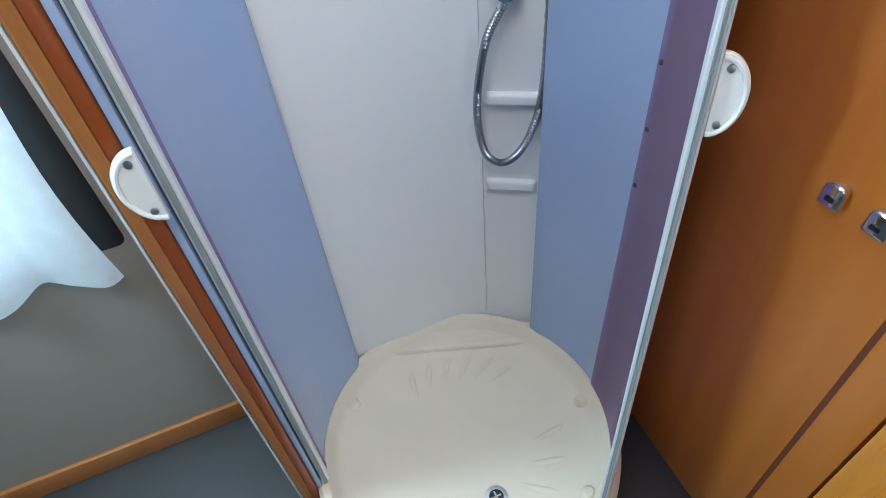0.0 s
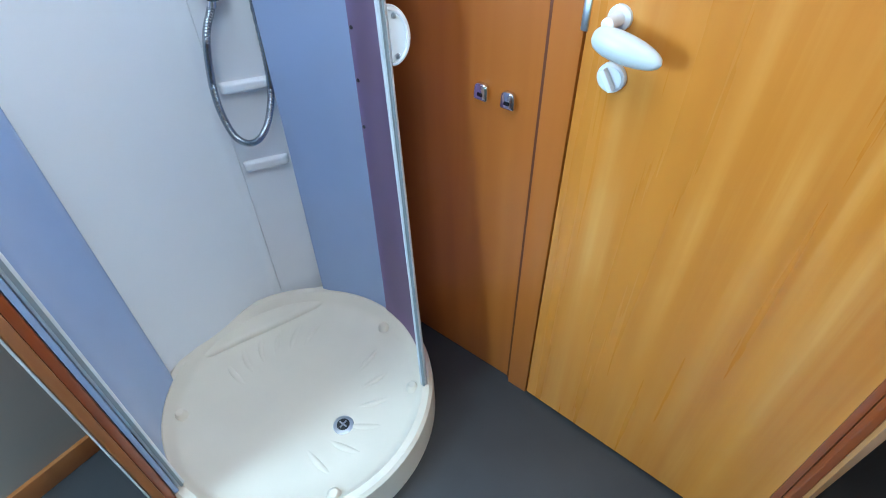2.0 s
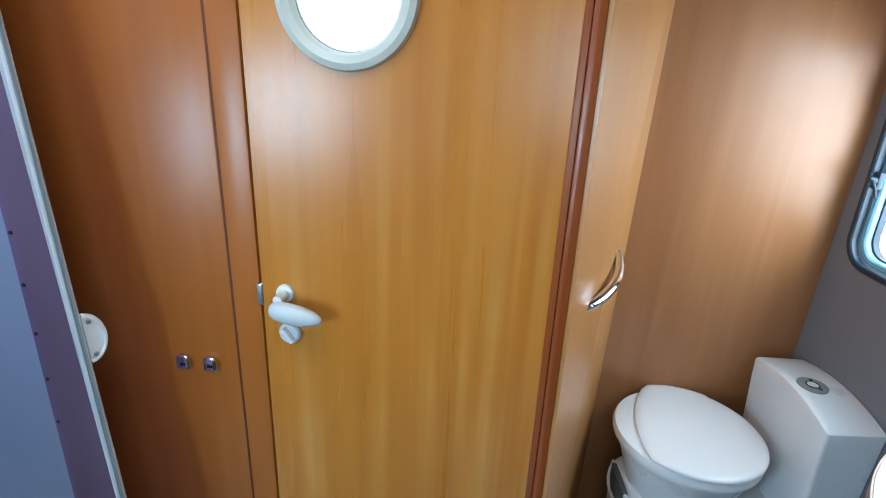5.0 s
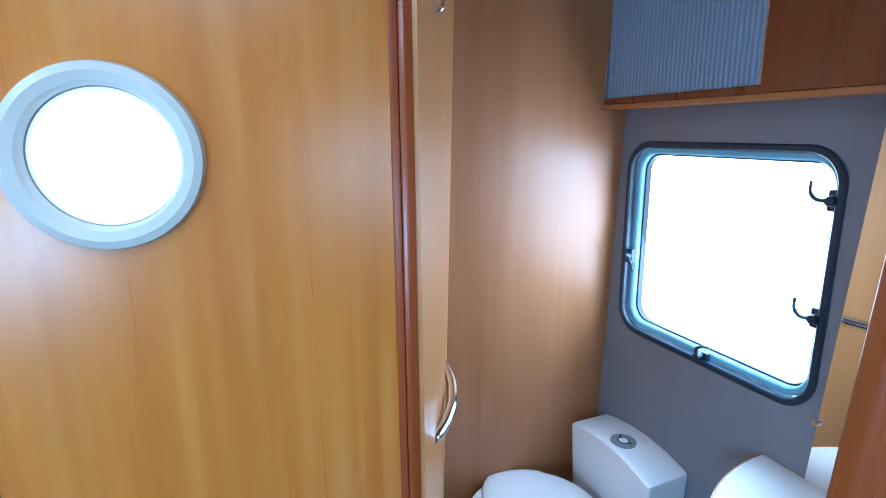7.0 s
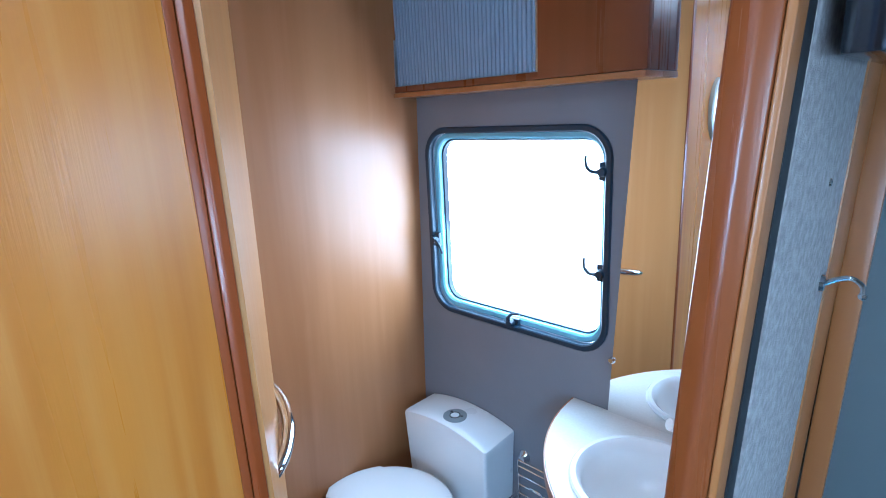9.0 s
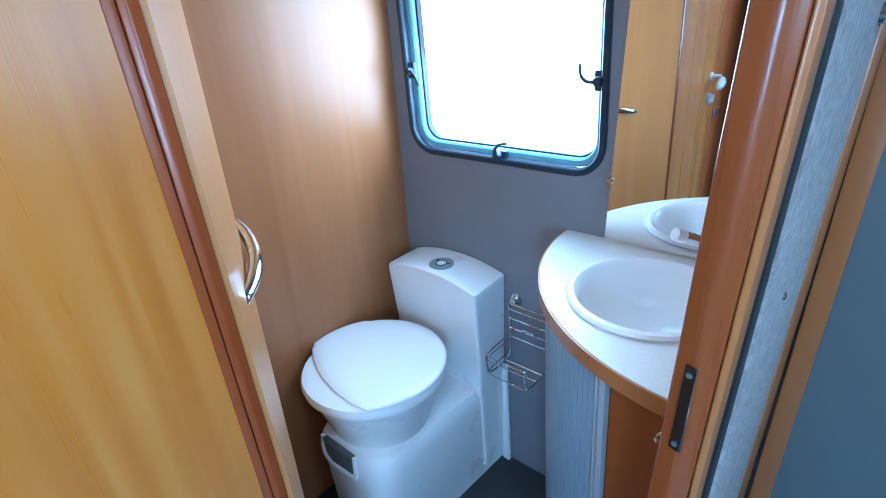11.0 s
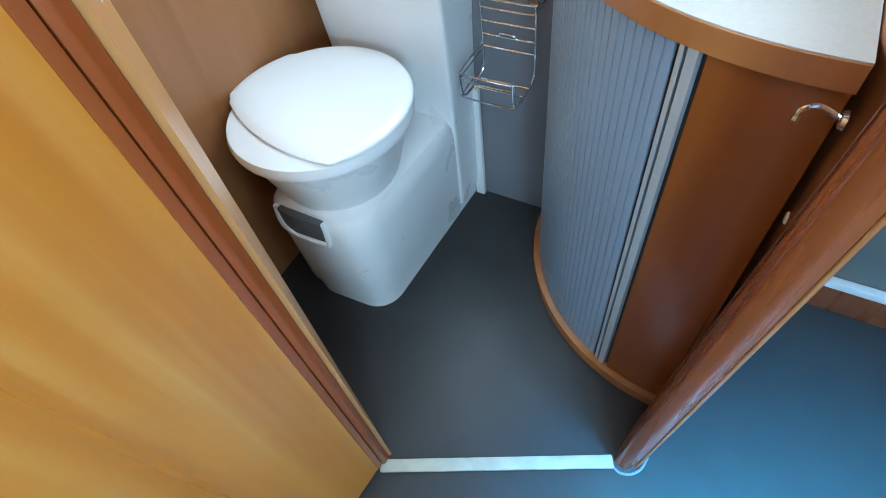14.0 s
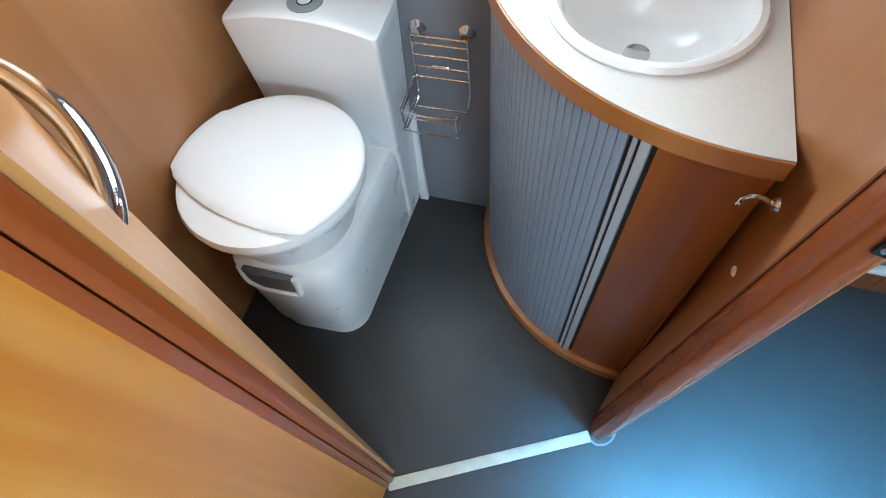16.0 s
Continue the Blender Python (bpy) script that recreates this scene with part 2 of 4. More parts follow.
def tube(points, r, n=10, closed=False):
    bm = bmesh.new()
    pts = [Vector(p) for p in points]
    rings, side = [], None
    for i, p in enumerate(pts):
        a, b = pts[max(i - 1, 0)], pts[min(i + 1, len(pts) - 1)]
        if closed:
            a, b = pts[i - 1], pts[(i + 1) % len(pts)]
        d = (b - a).normalized()
        if side is None:
            side = d.orthogonal().normalized()
        side = (side - d * side.dot(d)).normalized()
        up = d.cross(side)
        rad = r[i] if isinstance(r, (list, tuple)) else r
        rings.append([bm.verts.new(p + (side * math.cos(k * math.tau / n) + up * math.sin(k * math.tau / n)) * rad) for k in range(n)])
    pairs = list(zip(rings, rings[1:])) + ([(rings[-1], rings[0])] if closed else [])
    for s, t in pairs:
        for k in range(n):
            bm.faces.new((s[k], s[(k + 1) % n], t[(k + 1) % n], t[k]))
    if not closed:
        bm.faces.new(rings[0][::-1])
        bm.faces.new(rings[-1])
    return bm


def curve_points(ctrl, steps=8):
    """Catmull-Rom points through ctrl."""
    c = [Vector(p) for p in ctrl]
    c = [c[0] * 2 - c[1]] + c + [c[-1] * 2 - c[-2]]
    out = []
    for i in range(1, len(c) - 2):
        p0, p1, p2, p3 = c[i - 1 : i + 3]
        for k in range(steps):
            t = k / steps
            out.append(0.5 * ((2 * p1) + (p2 - p0) * t + (2 * p0 - 5 * p1 + 4 * p2 - p3) * t * t + (3 * p1 - p0 - 3 * p2 + p3) * t ** 3))
    return out + [c[-2]]


def lathe(profile, at, n=32, m=None):
    """Turns (radius, height) pairs round the upright axis at a place; m turns the axis first."""
    bm = bmesh.new()
    m = m or Matrix()
    rings = []
    for r, z in profile:
        if r < 1e-5:
            rings.append([bm.verts.new(Vector(at) + m @ Vector((0, 0, z)))])
        else:
            rings.append([bm.verts.new(Vector(at) + m @ Vector((r * math.cos(k * math.tau / n), r * math.sin(k * math.tau / n), z))) for k in range(n)])
    for s, t in zip(rings, rings[1:]):
        for k in range(n):
            q = (k + 1) % n
            if len(s) == 1 and len(t) > 1:
                bm.faces.new((s[0], t[q], t[k]))
            elif len(t) == 1 and len(s) > 1:
                bm.faces.new((s[k], s[q], t[0]))
            elif len(s) > 1:
                bm.faces.new((s[k], s[q], t[q], t[k]))
    return bm


def loft(sections, cap=True):
    """Skins a stack of equal-length loops of 3D points."""
    bm = bmesh.new()
    rings = [[bm.verts.new(p) for p in s] for s in sections]
    n = len(rings[0])
    for s, t in zip(rings, rings[1:]):
        for k in range(n):
            bm.faces.new((s[k], s[(k + 1) % n], t[(k + 1) % n], t[k]))
    if cap:
        bm.faces.new(rings[0][::-1])
        bm.faces.new(rings[-1])
    return bm


def rounded(poly, r, seg=5):
    """A polygon in plan with its corners rounded; r is one radius or one a corner."""
    out, n = [], len(poly)
    for i in range(n):
        a, p, b = Vector(poly[i - 1]), Vector(poly[i]), Vector(poly[(i + 1) % n])
        rr = r[i] if isinstance(r, (list, tuple)) else r
        u, v = (a - p).normalized(), (b - p).normalized()
        half = math.acos(max(-1, min(1, u.dot(v)))) / 2
        cut = rr / math.tan(half)
        c = p + (u + v).normalized() * (rr / math.sin(half))
        s, e = p + u * cut - c, p + v * cut - c
        a0 = math.atan2(s.y, s.x)
        da = (math.atan2(e.y, e.x) - a0 + math.pi) % math.tau - math.pi
        out += [(c.x + rr * math.cos(a0 + da * k / seg), c.y + rr * math.sin(a0 + da * k / seg)) for k in range(seg + 1)]
    return out


def arc(c, r, a0, a1, n):
    return [(c[0] + r * math.cos(radians(a0 + (a1 - a0) * k / n)), c[1] + r * math.sin(radians(a0 + (a1 - a0) * k / n))) for k in range(n + 1)]


def band(c, r0, r1, a0, a1, z0, z1, n=40, bev=0.0):
    return prism(arc(c, r1, a0, a1, n) + arc(c, r0, a1, a0, n), z0, z1, bev)


def basis(x, y, z, right, out):
    """The pose of something fixed to a wall: its x runs along right, its z points out of the wall."""
    r, o = Vector(right).normalized(), Vector(out).normalized()
    u = o.cross(r)
    return Matrix(((r.x, u.x, o.x, x), (r.y, u.y, o.y, y), (r.z, u.z, o.z, z), (0, 0, 0, 1)))


def moved(bm, m):
    bmesh.ops.transform(bm, matrix=m, verts=bm.verts)
    return bm


def leant(bm, k, z0=0.9):
    """The vehicle's frames are racked a little: shifts x with height about the level z0."""
    for v in bm.verts:
        v.co.x += k * (v.co.z - z0)
    return bm


def joined(*bms):
    out = bmesh.new()
    for b in bms:
        me = bpy.data.meshes.new("join")
        b.to_mesh(me)
        b.free()
        out.from_mesh(me)
        bpy.data.meshes.remove(me)
    return out


# ---- plan ----
TOP = 1.98
WIN_Y, LEFT_X, PART_X = 0.778, -0.472, 0.478
HINGE, DOOR_END = Vector((0.005, -0.008)), Vector((-0.045, -0.548))
CAB_A, CAB_B = Vector((-0.060, -0.606)), Vector((-0.084, -1.06))
A1, CORNER = Vector((0.002, 0.005)), Vector((LEFT_X, 0.229))
VC, VR, VTOP = (0.476, WIN_Y), 0.412, 0.832
SC, SR = (0.320, -1.000), 0.312
WIN = (-0.410, 0.132, 0.969, 1.477)
SIDE_A, SIDE_B = Vector((0.66, -1.335)), Vector((1.78, -1.335))


# ---- structure ----
def wall_with_hole(x0, x1, y0, y1, z0, z1, hole, r):
    """A wall across x with one rounded opening right through it."""
    bm = bmesh.new()
    hx0, hx1, hz0, hz1 = hole
    loop = rounded([(hx0, hz0), (hx1, hz0), (hx1, hz1), (hx0, hz1)], r, 6)
    ring, outer = [], []
    for p, q in zip(loop, loop[1:] + loop[:1]):
        m = 12 if math.dist(p, q) > 0.1 else 1
        ring += [(p[0] + (q[0] - p[0]) * k / m, p[1] + (q[1] - p[1]) * k / m) for k in range(m)]
    cx, cz = (hx0 + hx1) / 2, (hz0 + hz1) / 2
    for x, z in ring:
        dx, dz = x - cx, z - cz
        k = min([(x1 - cx) / dx if dx > 1e-6 else 1e9, (x0 - cx) / dx if dx < -1e-6 else 1e9, (z1 - cz) / dz if dz > 1e-6 else 1e9, (z0 - cz) / dz if dz < -1e-6 else 1e9])
        outer.append((cx + dx * k, cz + dz * k))
    n = len(ring)
    loops = []
    for y in (y0, y1):
        loops.append(([bm.verts.new((x, y, z)) for x, z in ring], [bm.verts.new((x, y, z)) for x, z in outer]))
    corners = [(x0, z0), (x1, z0), (x1, z1), (x0, z1)]
    for (inn, out), y in zip(loops, (y0, y1)):
        for k in range(n):
            q = (k + 1) % n
            a, b = outer[k], outer[q]
            mid = [c for c in corners if (abs(a[0] - c[0]) < 1e-6 and abs(b[1] - c[1]) < 1e-6 or abs(a[1] - c[1]) < 1e-6 and abs(b[0] - c[0]) < 1e-6) and not (abs(a[0] - b[0]) < 1e-6 or abs(a[1] - b[1]) < 1e-6)]
            vs = [inn[k], inn[q], out[q]] + ([bm.verts.new((mid[0][0], y, mid[0][1]))] if mid else []) + [out[k]]
            bm.faces.new(vs)
    for k in range(n):
        q = (k + 1) % n
        bm.faces.new((loops[0][0][k], loops[0][0][q], loops[1][0][q], loops[1][0][k]))
    return bm


solo("floor", box(-1.5, 1.9, -2.0, 0.80, -0.03, 0.0), M_FLOOR, "dark grey vinyl floor with faint scuffs", "floor", "structure")
solo("ceiling", box(-1.5, 1.9, -2.0, 0.86, TOP, TOP + 0.03), M_CEIL, "plain white ceiling board", "ceiling", "structure")
solo("wall_window", wall_with_hole(LEFT_X - 0.03, PART_X + 0.06, WIN_Y, WIN_Y + 0.035, 0, TOP, WIN, 0.068), M_GREYW, "grey-blue wallboard behind toilet with window opening", "wall", "structure")
solo("wall_toilet_side", leant(box(LEFT_X - 0.02, LEFT_X, 0.20, WIN_Y, 0, TOP), 0.042), M_WALLW, "pear wood laminate wall beside the toilet", "wall", "structure")
d = (CORNER - HINGE).normalized()


def diagonal_wall():
    bm = slab(CORNER, A1, 0.02, 0, TOP)
    for v in bm.verts:
        if v.co.x < -0.2:
            v.co.x += -0.037 + 0.066 * (v.co.z - 0.9)
            v.co.y += 0.025
    return bm


WALL_D = solo("wall_diagonal", diagonal_wall(), M_PINK, "pale wood wall between door hinge and toilet wall", "wall", "structure")
solo("trim", prism([(0.0085, -0.004), (0.0125, 0.003), (0.0110, 0.015), (-0.004, 0.022), (-0.02, 0.026), (-0.03, 0.001)], 0, TOP, 0.002), M_TRIM, "dark red wooden hinge post of the toilet doorway", "door post", "structure")
RACK = 0.055


def partition_board():
    """Its front edge follows the leaning jamb; it straightens towards the window wall."""
    bm = box(PART_X, PART_X + 0.034, 0.256, WIN_Y, 0, TOP)
    bmesh.ops.bisect_plane(bm, geom=bm.verts[:] + bm.edges[:] + bm.faces[:], plane_co=(0, 0.40, 0), plane_no=(0, 1, 0))
    for v in bm.verts:
        front = v.co.y < 0.3
        inner = v.co.x < PART_X + 0.02
        v.co.x += (RACK if inner else 0.045) * (v.co.z - 0.9) if front or not inner else 0.0
        if not inner and not front:
            v.co.x = max(v.co.x, PART_X + 0.004)
    return bm


part("cover_strip", prism([tuple(A1 + (CORNER - A1).normalized() * a + Vector((-d.y, d.x)) * -b) for a, b in ((0.010, 0.0), (0.032, 0.0), (0.032, 0.0030), (0.010, 0.0030))], 0, TOP), M_EDGE, WALL_D, "orange wooden cover strip")


PARTITION = solo("partition", partition_board(), M_WALLW, "wood laminate partition beside the washbasin", "wall", "structure")
# round-nosed jamb of the doorway
jamb = thing("door_jamb", (0.45, 0.24, 0), "reddish wooden door jamb with rounded front edge", "door frame", kind="structure")
part("post", leant(prism(rounded([(0.474, 0.214), (0.496, 0.207), (0.5115, 0.220), (0.5115, 0.255), (0.475, 0.255)], [0.007, 0.012, 0.006, 0.001, 0.002], 4), 0, TOP), RACK), M_POST, jamb)
part("edge_band", leant(prism(rounded([(0.512, 0.219), (0.519, 0.224), (0.5195, 0.255), (0.512, 0.255)], 0.002, 3), 0.0, TOP), RACK), M_EDGE, jamb, "pale wooden edge band")
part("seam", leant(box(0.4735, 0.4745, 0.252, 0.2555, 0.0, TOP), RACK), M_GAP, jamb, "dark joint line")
strike = part("strike_plate", leant(prism(rounded([(0.486, 0.2065), (0.4965, 0.2035), (0.4970, 0.2055), (0.4865, 0.2090)], 0.0006, 2), 0.908, 1.012, 0.0006), RACK), M_BLACK, jamb, "narrow dark strike plate with rounded ends")
part("keeper", leant(box(0.4968, 0.4985, 0.2035, 0.2062, 0.908, 1.014, 0.0006), RACK), M_CHROME, strike, "bright rounded keeper edge")
for z in (0.916, 1.003):
    part("screw", lathe([(0, 0.0015), (0.003, 0.001), (0.003, -0.001)], (0.4915 + RACK * (z - 0.9), 0.2045, z), 10, Matrix.Rotation(radians(90), 4, "X")), M_SATIN, strike)
part("foot_lip", tube(curve_points([(0.424, 0.203, 0.003), (0.440, 0.197, 0.003), (0.460, 0.204, 0.003), (0.474, 0.222, 0.003), (0.480, 0.250, 0.003)], 5), 0.0026, 8), M_GREYP, jamb, "pale plastic lip round the jamb's foot")
# flat board; its black colour stands in for the shade in the gap
solo("gap_strip", leant(box(0.519, 0.5225, 0.2555, 0.284, 0.004, TOP), 0.050), M_DARK, "flat black strip drawing the dark gap between jamb and felt lining", "wall lining", "structure")
solo("carpet_lining", leant(box(0.519, 0.5265, 0.2845, 0.612, 0.004, TOP), 0.045), M_CARPET, "grey needle felt lining on the partition's outer face", "wall lining", "structure")
for y, z in ((0.42, 0.99), (0.50, 1.42)):
    part("screw", moved(lathe([(0, 0.003), (0.004, 0.002), (0.005, 0)], (0, 0, 0), 12), basis(0.5265 + 0.045 * (z - 0.9), y, z, (0, -1, 0), (1, 0, 0))), M_CHROME, bpy.data.objects["carpet_lining"], "small bright screw")
solo("trim_corner", leant(box(0.520, 0.529, 0.6125, 0.7405, 0.108, TOP, 0.002), 0.045), M_EDGE, "upright wooden corner board beside felt lining", "trim", "structure")
solo("wall_bedroom", box(0.524, 1.9, 0.754, 0.79, 0, TOP), M_PANELG, "grey-green bedroom side wall panel", "wall", "structure")
solo("trim_bedroom", leant(box(0.531, 0.566, 0.741, 0.753, 0.12, TOP, 0.004), 0.036), M_EDGE, "upright wooden corner strip on the bedroom wall", "trim", "structure")
solo("baseboard_bedroom", box(0.500, 1.9, 0.741, 0.753, 0.0, 0.085, 0.003), M_BROWN, "brown wooden skirting board", "baseboard", "structure")
solo("trim_white", box(0.500, 1.9, 0.733, 0.753, 0.087, 0.107, 0.004), M_WHITEAL, "white plastic ledge strip along bedroom wall", "trim", "structure")
# unseen walls, added to keep outside light from leaking in
solo("wall_saloon", box(-1.5, -1.47, -2.0, 0.8, 0, TOP), M_BEIGE, "unseen closing wall on the saloon side", "wall", "structure")
solo("wall_saloon_side", box(-1.5, LEFT_X - 0.02, WIN_Y, WIN_Y + 0.03, 0, TOP), M_BEIGE, "unseen closing side wall beyond the closed door", "wall", "structure")
solo("wall_rear", box(1.78, 1.81, -2.0, 0.8, 0, TOP), M_BEIGE, "unseen closing wall behind the bedroom", "wall", "structure")
solo("wall_side_shower", box(-1.5, 0.655, -1.37, -1.337, 0, TOP), M_BEIGE, "plain side wall behind the shower", "wall", "structure")


def side_point(s, out=0.0):
    u = (SIDE_B - SIDE_A).normalized()
    p = SIDE_A + u * s + Vector((-u.y, u.x)) * out
    return p.x, p.y


# side wall with the curtained window: boards round an opening
W0, W1, WZ0, WZ1 = 0.145, 0.80, 0.60, 1.30
L = (SIDE_B - SIDE_A).length
solo("wall_curtain", wall_with_hole(SIDE_A.x, SIDE_B.x, -1.37, -1.335, 0, TOP, (SIDE_A.x + W0, SIDE_A.x + W1, WZ0, WZ1), 0.02), M_BEIGE, "beige-grey side wall under the curtained window", "wall", "structure")
solo("baseboard_side", slab(side_point(L), side_point(0), -0.012, 0, 0.062, 0.003), M_EDGE, "brown wooden skirting board under beige wall", "baseboard", "structure")
win2 = thing("window_2", (*side_point(0.4), WZ0), "curtained side window with black frame", "window", kind="structure")
# the first bar is widened; its black also draws the dark recess beside the curtain
for a, b, z0, z1 in ((W0, W0 + 0.085, WZ0, WZ1), (W1 - 0.035, W1, WZ0, WZ1), (W0 + 0.085, W1 - 0.035, WZ0, WZ0 + 0.035), (W0 + 0.085, W1 - 0.035, WZ1 - 0.035, WZ1)):
    part("window_frame", slab(side_point(b), side_point(a), 0.03, z0, z1, 0.004), M_DARK, win2)
pane2 = part("pane", slab(side_point(W1 - 0.03, -0.02), side_point(W0 + 0.03, -0.02), 0.004, WZ0 + 0.03, WZ1 - 0.03), M_FROST, win2)
pane2.visible_shadow = False
solo("backdrop_side", slab(side_point(1.0, -0.35), side_point(-0.3, -0.35), 0.01, 0.3, 1.7), M_SKY, "bright overcast daylight outside side window", "sky", "structure")


def curtain():
    bm = bmesh.new()
    rows = []
    nz, nx = 18, 70
    for i in range(nz + 1):
        z = 0.568 + (1.36 - 0.568) * i / nz
        row = []
        for k in range(nx + 1):
            s = 0.172 + (0.88 - 0.172) * k / nx
            fold = 0.030 + 0.014 * math.sin(k * 0.36 + 0.5 * math.sin(i * 0.35)) + 0.003 * math.sin(k * 0.9 + i * 0.25)
            sag = -0.016 * math.sin(k * 0.36 + 0.9) * max(0.0, 1 - i / 4)
            row.append(bm.verts.new((*side_point(s + 0.01 * math.sin(i * 0.4), fold), z + sag)))
        rows.append(row)
    for a, b in zip(rows, rows[1:]):
        for k in range(nx):
            bm.faces.new((a[k], a[k + 1], b[k + 1], b[k]))
    bmesh.ops.solidify(bm, geom=bm.faces[:], thickness=0.0015)
    return bm


solo("curtain", curtain(), M_CURTAIN, "white cloth curtain hanging in soft folds over window", "curtain")

# threshold
solo("threshold", slab((0.428, 0.200), (0.010, -0.020), -0.026, 0.0, 0.008, 0.003), M_THRESH, "cream threshold strip across the toilet doorway", "threshold", "structure")

# ---- window 1 ----
win1 = thing("window_1", (-0.07, WIN_Y, 0.93), "hinged caravan window with rounded corners and black gasket", "window", kind="structure")


def ring_frame(x0, x1, z0, z1, r, w, y0, y1, bev=0.0):
    o = rounded([(x0, z0), (x1, z0), (x1, z1), (x0, z1)], r, 8)
    i = rounded([(x0 + w, z0 + w), (x1 - w, z0 + w), (x1 - w, z1 - w), (x0 + w, z1 - w)], max(r - w, 0.01), 8)
    bm = bmesh.new()
    vs = [[bm.verts.new((x, y, z)) for x, z in lp] for lp, y in ((o, y1), (o, y0 + bev), (rounded([(x0 + bev, z0 + bev), (x1 - bev, z0 + bev), (x1 - bev, z1 - bev), (x0 + bev, z1 - bev)], r - bev, 8), y0), (rounded([(x0 + w - bev, z0 + w - bev), (x1 - w + bev, z0 + w - bev), (x1 - w + bev, z1 - w + bev), (x0 + w - bev, z1 - w + bev)], max(r - w + bev, 0.01), 8), y0), (i, y0 + bev), (i, y1))]
    n = len(o)
    for a, b in zip(vs, vs[1:] + vs[:1]):
        for k in range(n):
            bm.faces.new((a[k], a[(k + 1) % n], b[(k + 1) % n], b[k]))
    return bm


part("gasket", ring_frame(WIN[0] - 0.008, WIN[1] + 0.008, WIN[2] - 0.008, WIN[3] + 0.008, 0.074, 0.016, WIN_Y - 0.007, WIN_Y + 0.010, 0.003), M_GASKET, win1, "black rubber gasket")
part("window_frame", ring_frame(WIN[0] + 0.006, WIN[1] - 0.006, WIN[2] + 0.006, WIN[3] - 0.006, 0.064, 0.018, WIN_Y + 0.014, WIN_Y + 0.042, 0.004), M_WINFRAME, win1, "pale blue-white inner frame")
part("seal", ring_frame(WIN[0] + 0.022, WIN[1] - 0.022, WIN[2] + 0.022, WIN[3] - 0.022, 0.05, 0.006, WIN_Y + 0.030, WIN_Y + 0.046, 0.001), M_GASKET, win1, "thin dark inner seal")
for px, pz, turn in ((WIN[0] + 0.013, 1.172, 0), (-0.130, WIN[2] + 0.013, 90), (WIN[1] - 0.013, 1.160, 180), (WIN[1] - 0.013, 1.385, 180)):
    latch = part("latch", moved(joined(box(-0.012, 0.012, -0.020, 0.020, 0.0, 0.012, 0.003), lathe([(0, 0.022), (0.009, 0.021), (0.011, 0.010), (0.011, 0)], (0, 0, 0.006), 14)), basis(px, WIN_Y + 0.012, pz, (math.cos(radians(turn)), 0, math.sin(radians(turn))), (0, -1, 0))), M_GASKET, win1, "black window latch")
    part("lever", moved(tube(curve_points([(0.004, 0, 0.022), (0.02, -0.002, 0.030), (0.032, -0.014, 0.030), (0.036, -0.034, 0.026)], 5), [0.004] * 10 + [0.003] * 6, 8), basis(px, WIN_Y + 0.012, pz, (math.cos(radians(turn)), 0, math.sin(radians(turn))), (0, -1, 0))), M_GASKET, latch)
solo("backdrop_window", box(-1.1, 1.0, 1.15, 1.16, 0.2, 2.2), M_SKY, "bright overcast daylight outside toilet window", "sky", "structure")

# ---- the closed passage door with its porthole ----
dd = (DOOR_END - HINGE).normalized()
dn = Vector((-dd.y, dd.x))            # towards the camera's side
if dn.x < 0:
    dn = -dn
DW = (DOOR_END - HINGE).length
DOOR = Matrix(((dd.x, 0, dn.x, HINGE.x), (dd.y, 0, dn.y, HINGE.y), (0, 1, 0, 0), (0, 0, 0, 1)))  # x along leaf, y up, z out
PU, PZ, PR = 0.366, 1.486, 0.094


def door_leaf():
    n = 48
    bm = bmesh.new()
    x0, x1, z0, z1 = 0.0, DW, 0.010, 1.90
    ring, outer = [], []
    for k in range(n):
        a = math.tau * k / n
        c, s = math.cos(a), math.sin(a)
        ring.append((PU + PR * c, PZ + PR * s))
        t = min([(x1 - PU) / c if c > 1e-6 else 1e9, (x0 - PU) / c if c < -1e-6 else 1e9, (z1 - PZ) / s if s > 1e-6 else 1e9, (z0 - PZ) / s if s < -1e-6 else 1e9])
        outer.append((PU + t * c, PZ + t * s))
    corners = [(x0, z0), (x1, z0), (x1, z1), (x0, z1)]
    rim = []
    for w in (0.0, -0.030):
        i = [bm.verts.new((x, z, w)) for x, z in ring]
        o = []
        for k in range(n):
            o.append(bm.verts.new((*outer[k], w)))
        full = []
        for k in range(n):
            q = (k + 1) % n
            a, b = outer[k], outer[q]
            mid = [c for c in corners if (abs(a[0] - c[0]) < 1e-6 and abs(b[1] - c[1]) < 1e-6 or abs(a[1] - c[1]) < 1e-6 and abs(b[0] - c[0]) < 1e-6) and not (abs(a[0] - b[0]) < 1e-6 or abs(a[1] - b[1]) < 1e-6)]
            full.append(o[k])
            vs = [i[k], i[q], o[q]]
            if mid:
                v = bm.verts.new((*mid[0], w))
                vs.append(v)
                full.append(v)
            bm.faces.new(vs + [o[k]])
        rim.append((i, full))
    for (a, b) in ((rim[0][0], rim[1][0]), (rim[0][1], rim[1][1])):
        for k in range(len(a)):
            bm.faces.new((a[k], a[(k + 1) % len(a)], b[(k + 1) % len(a)], b[k]))
    return moved(bm, DOOR)


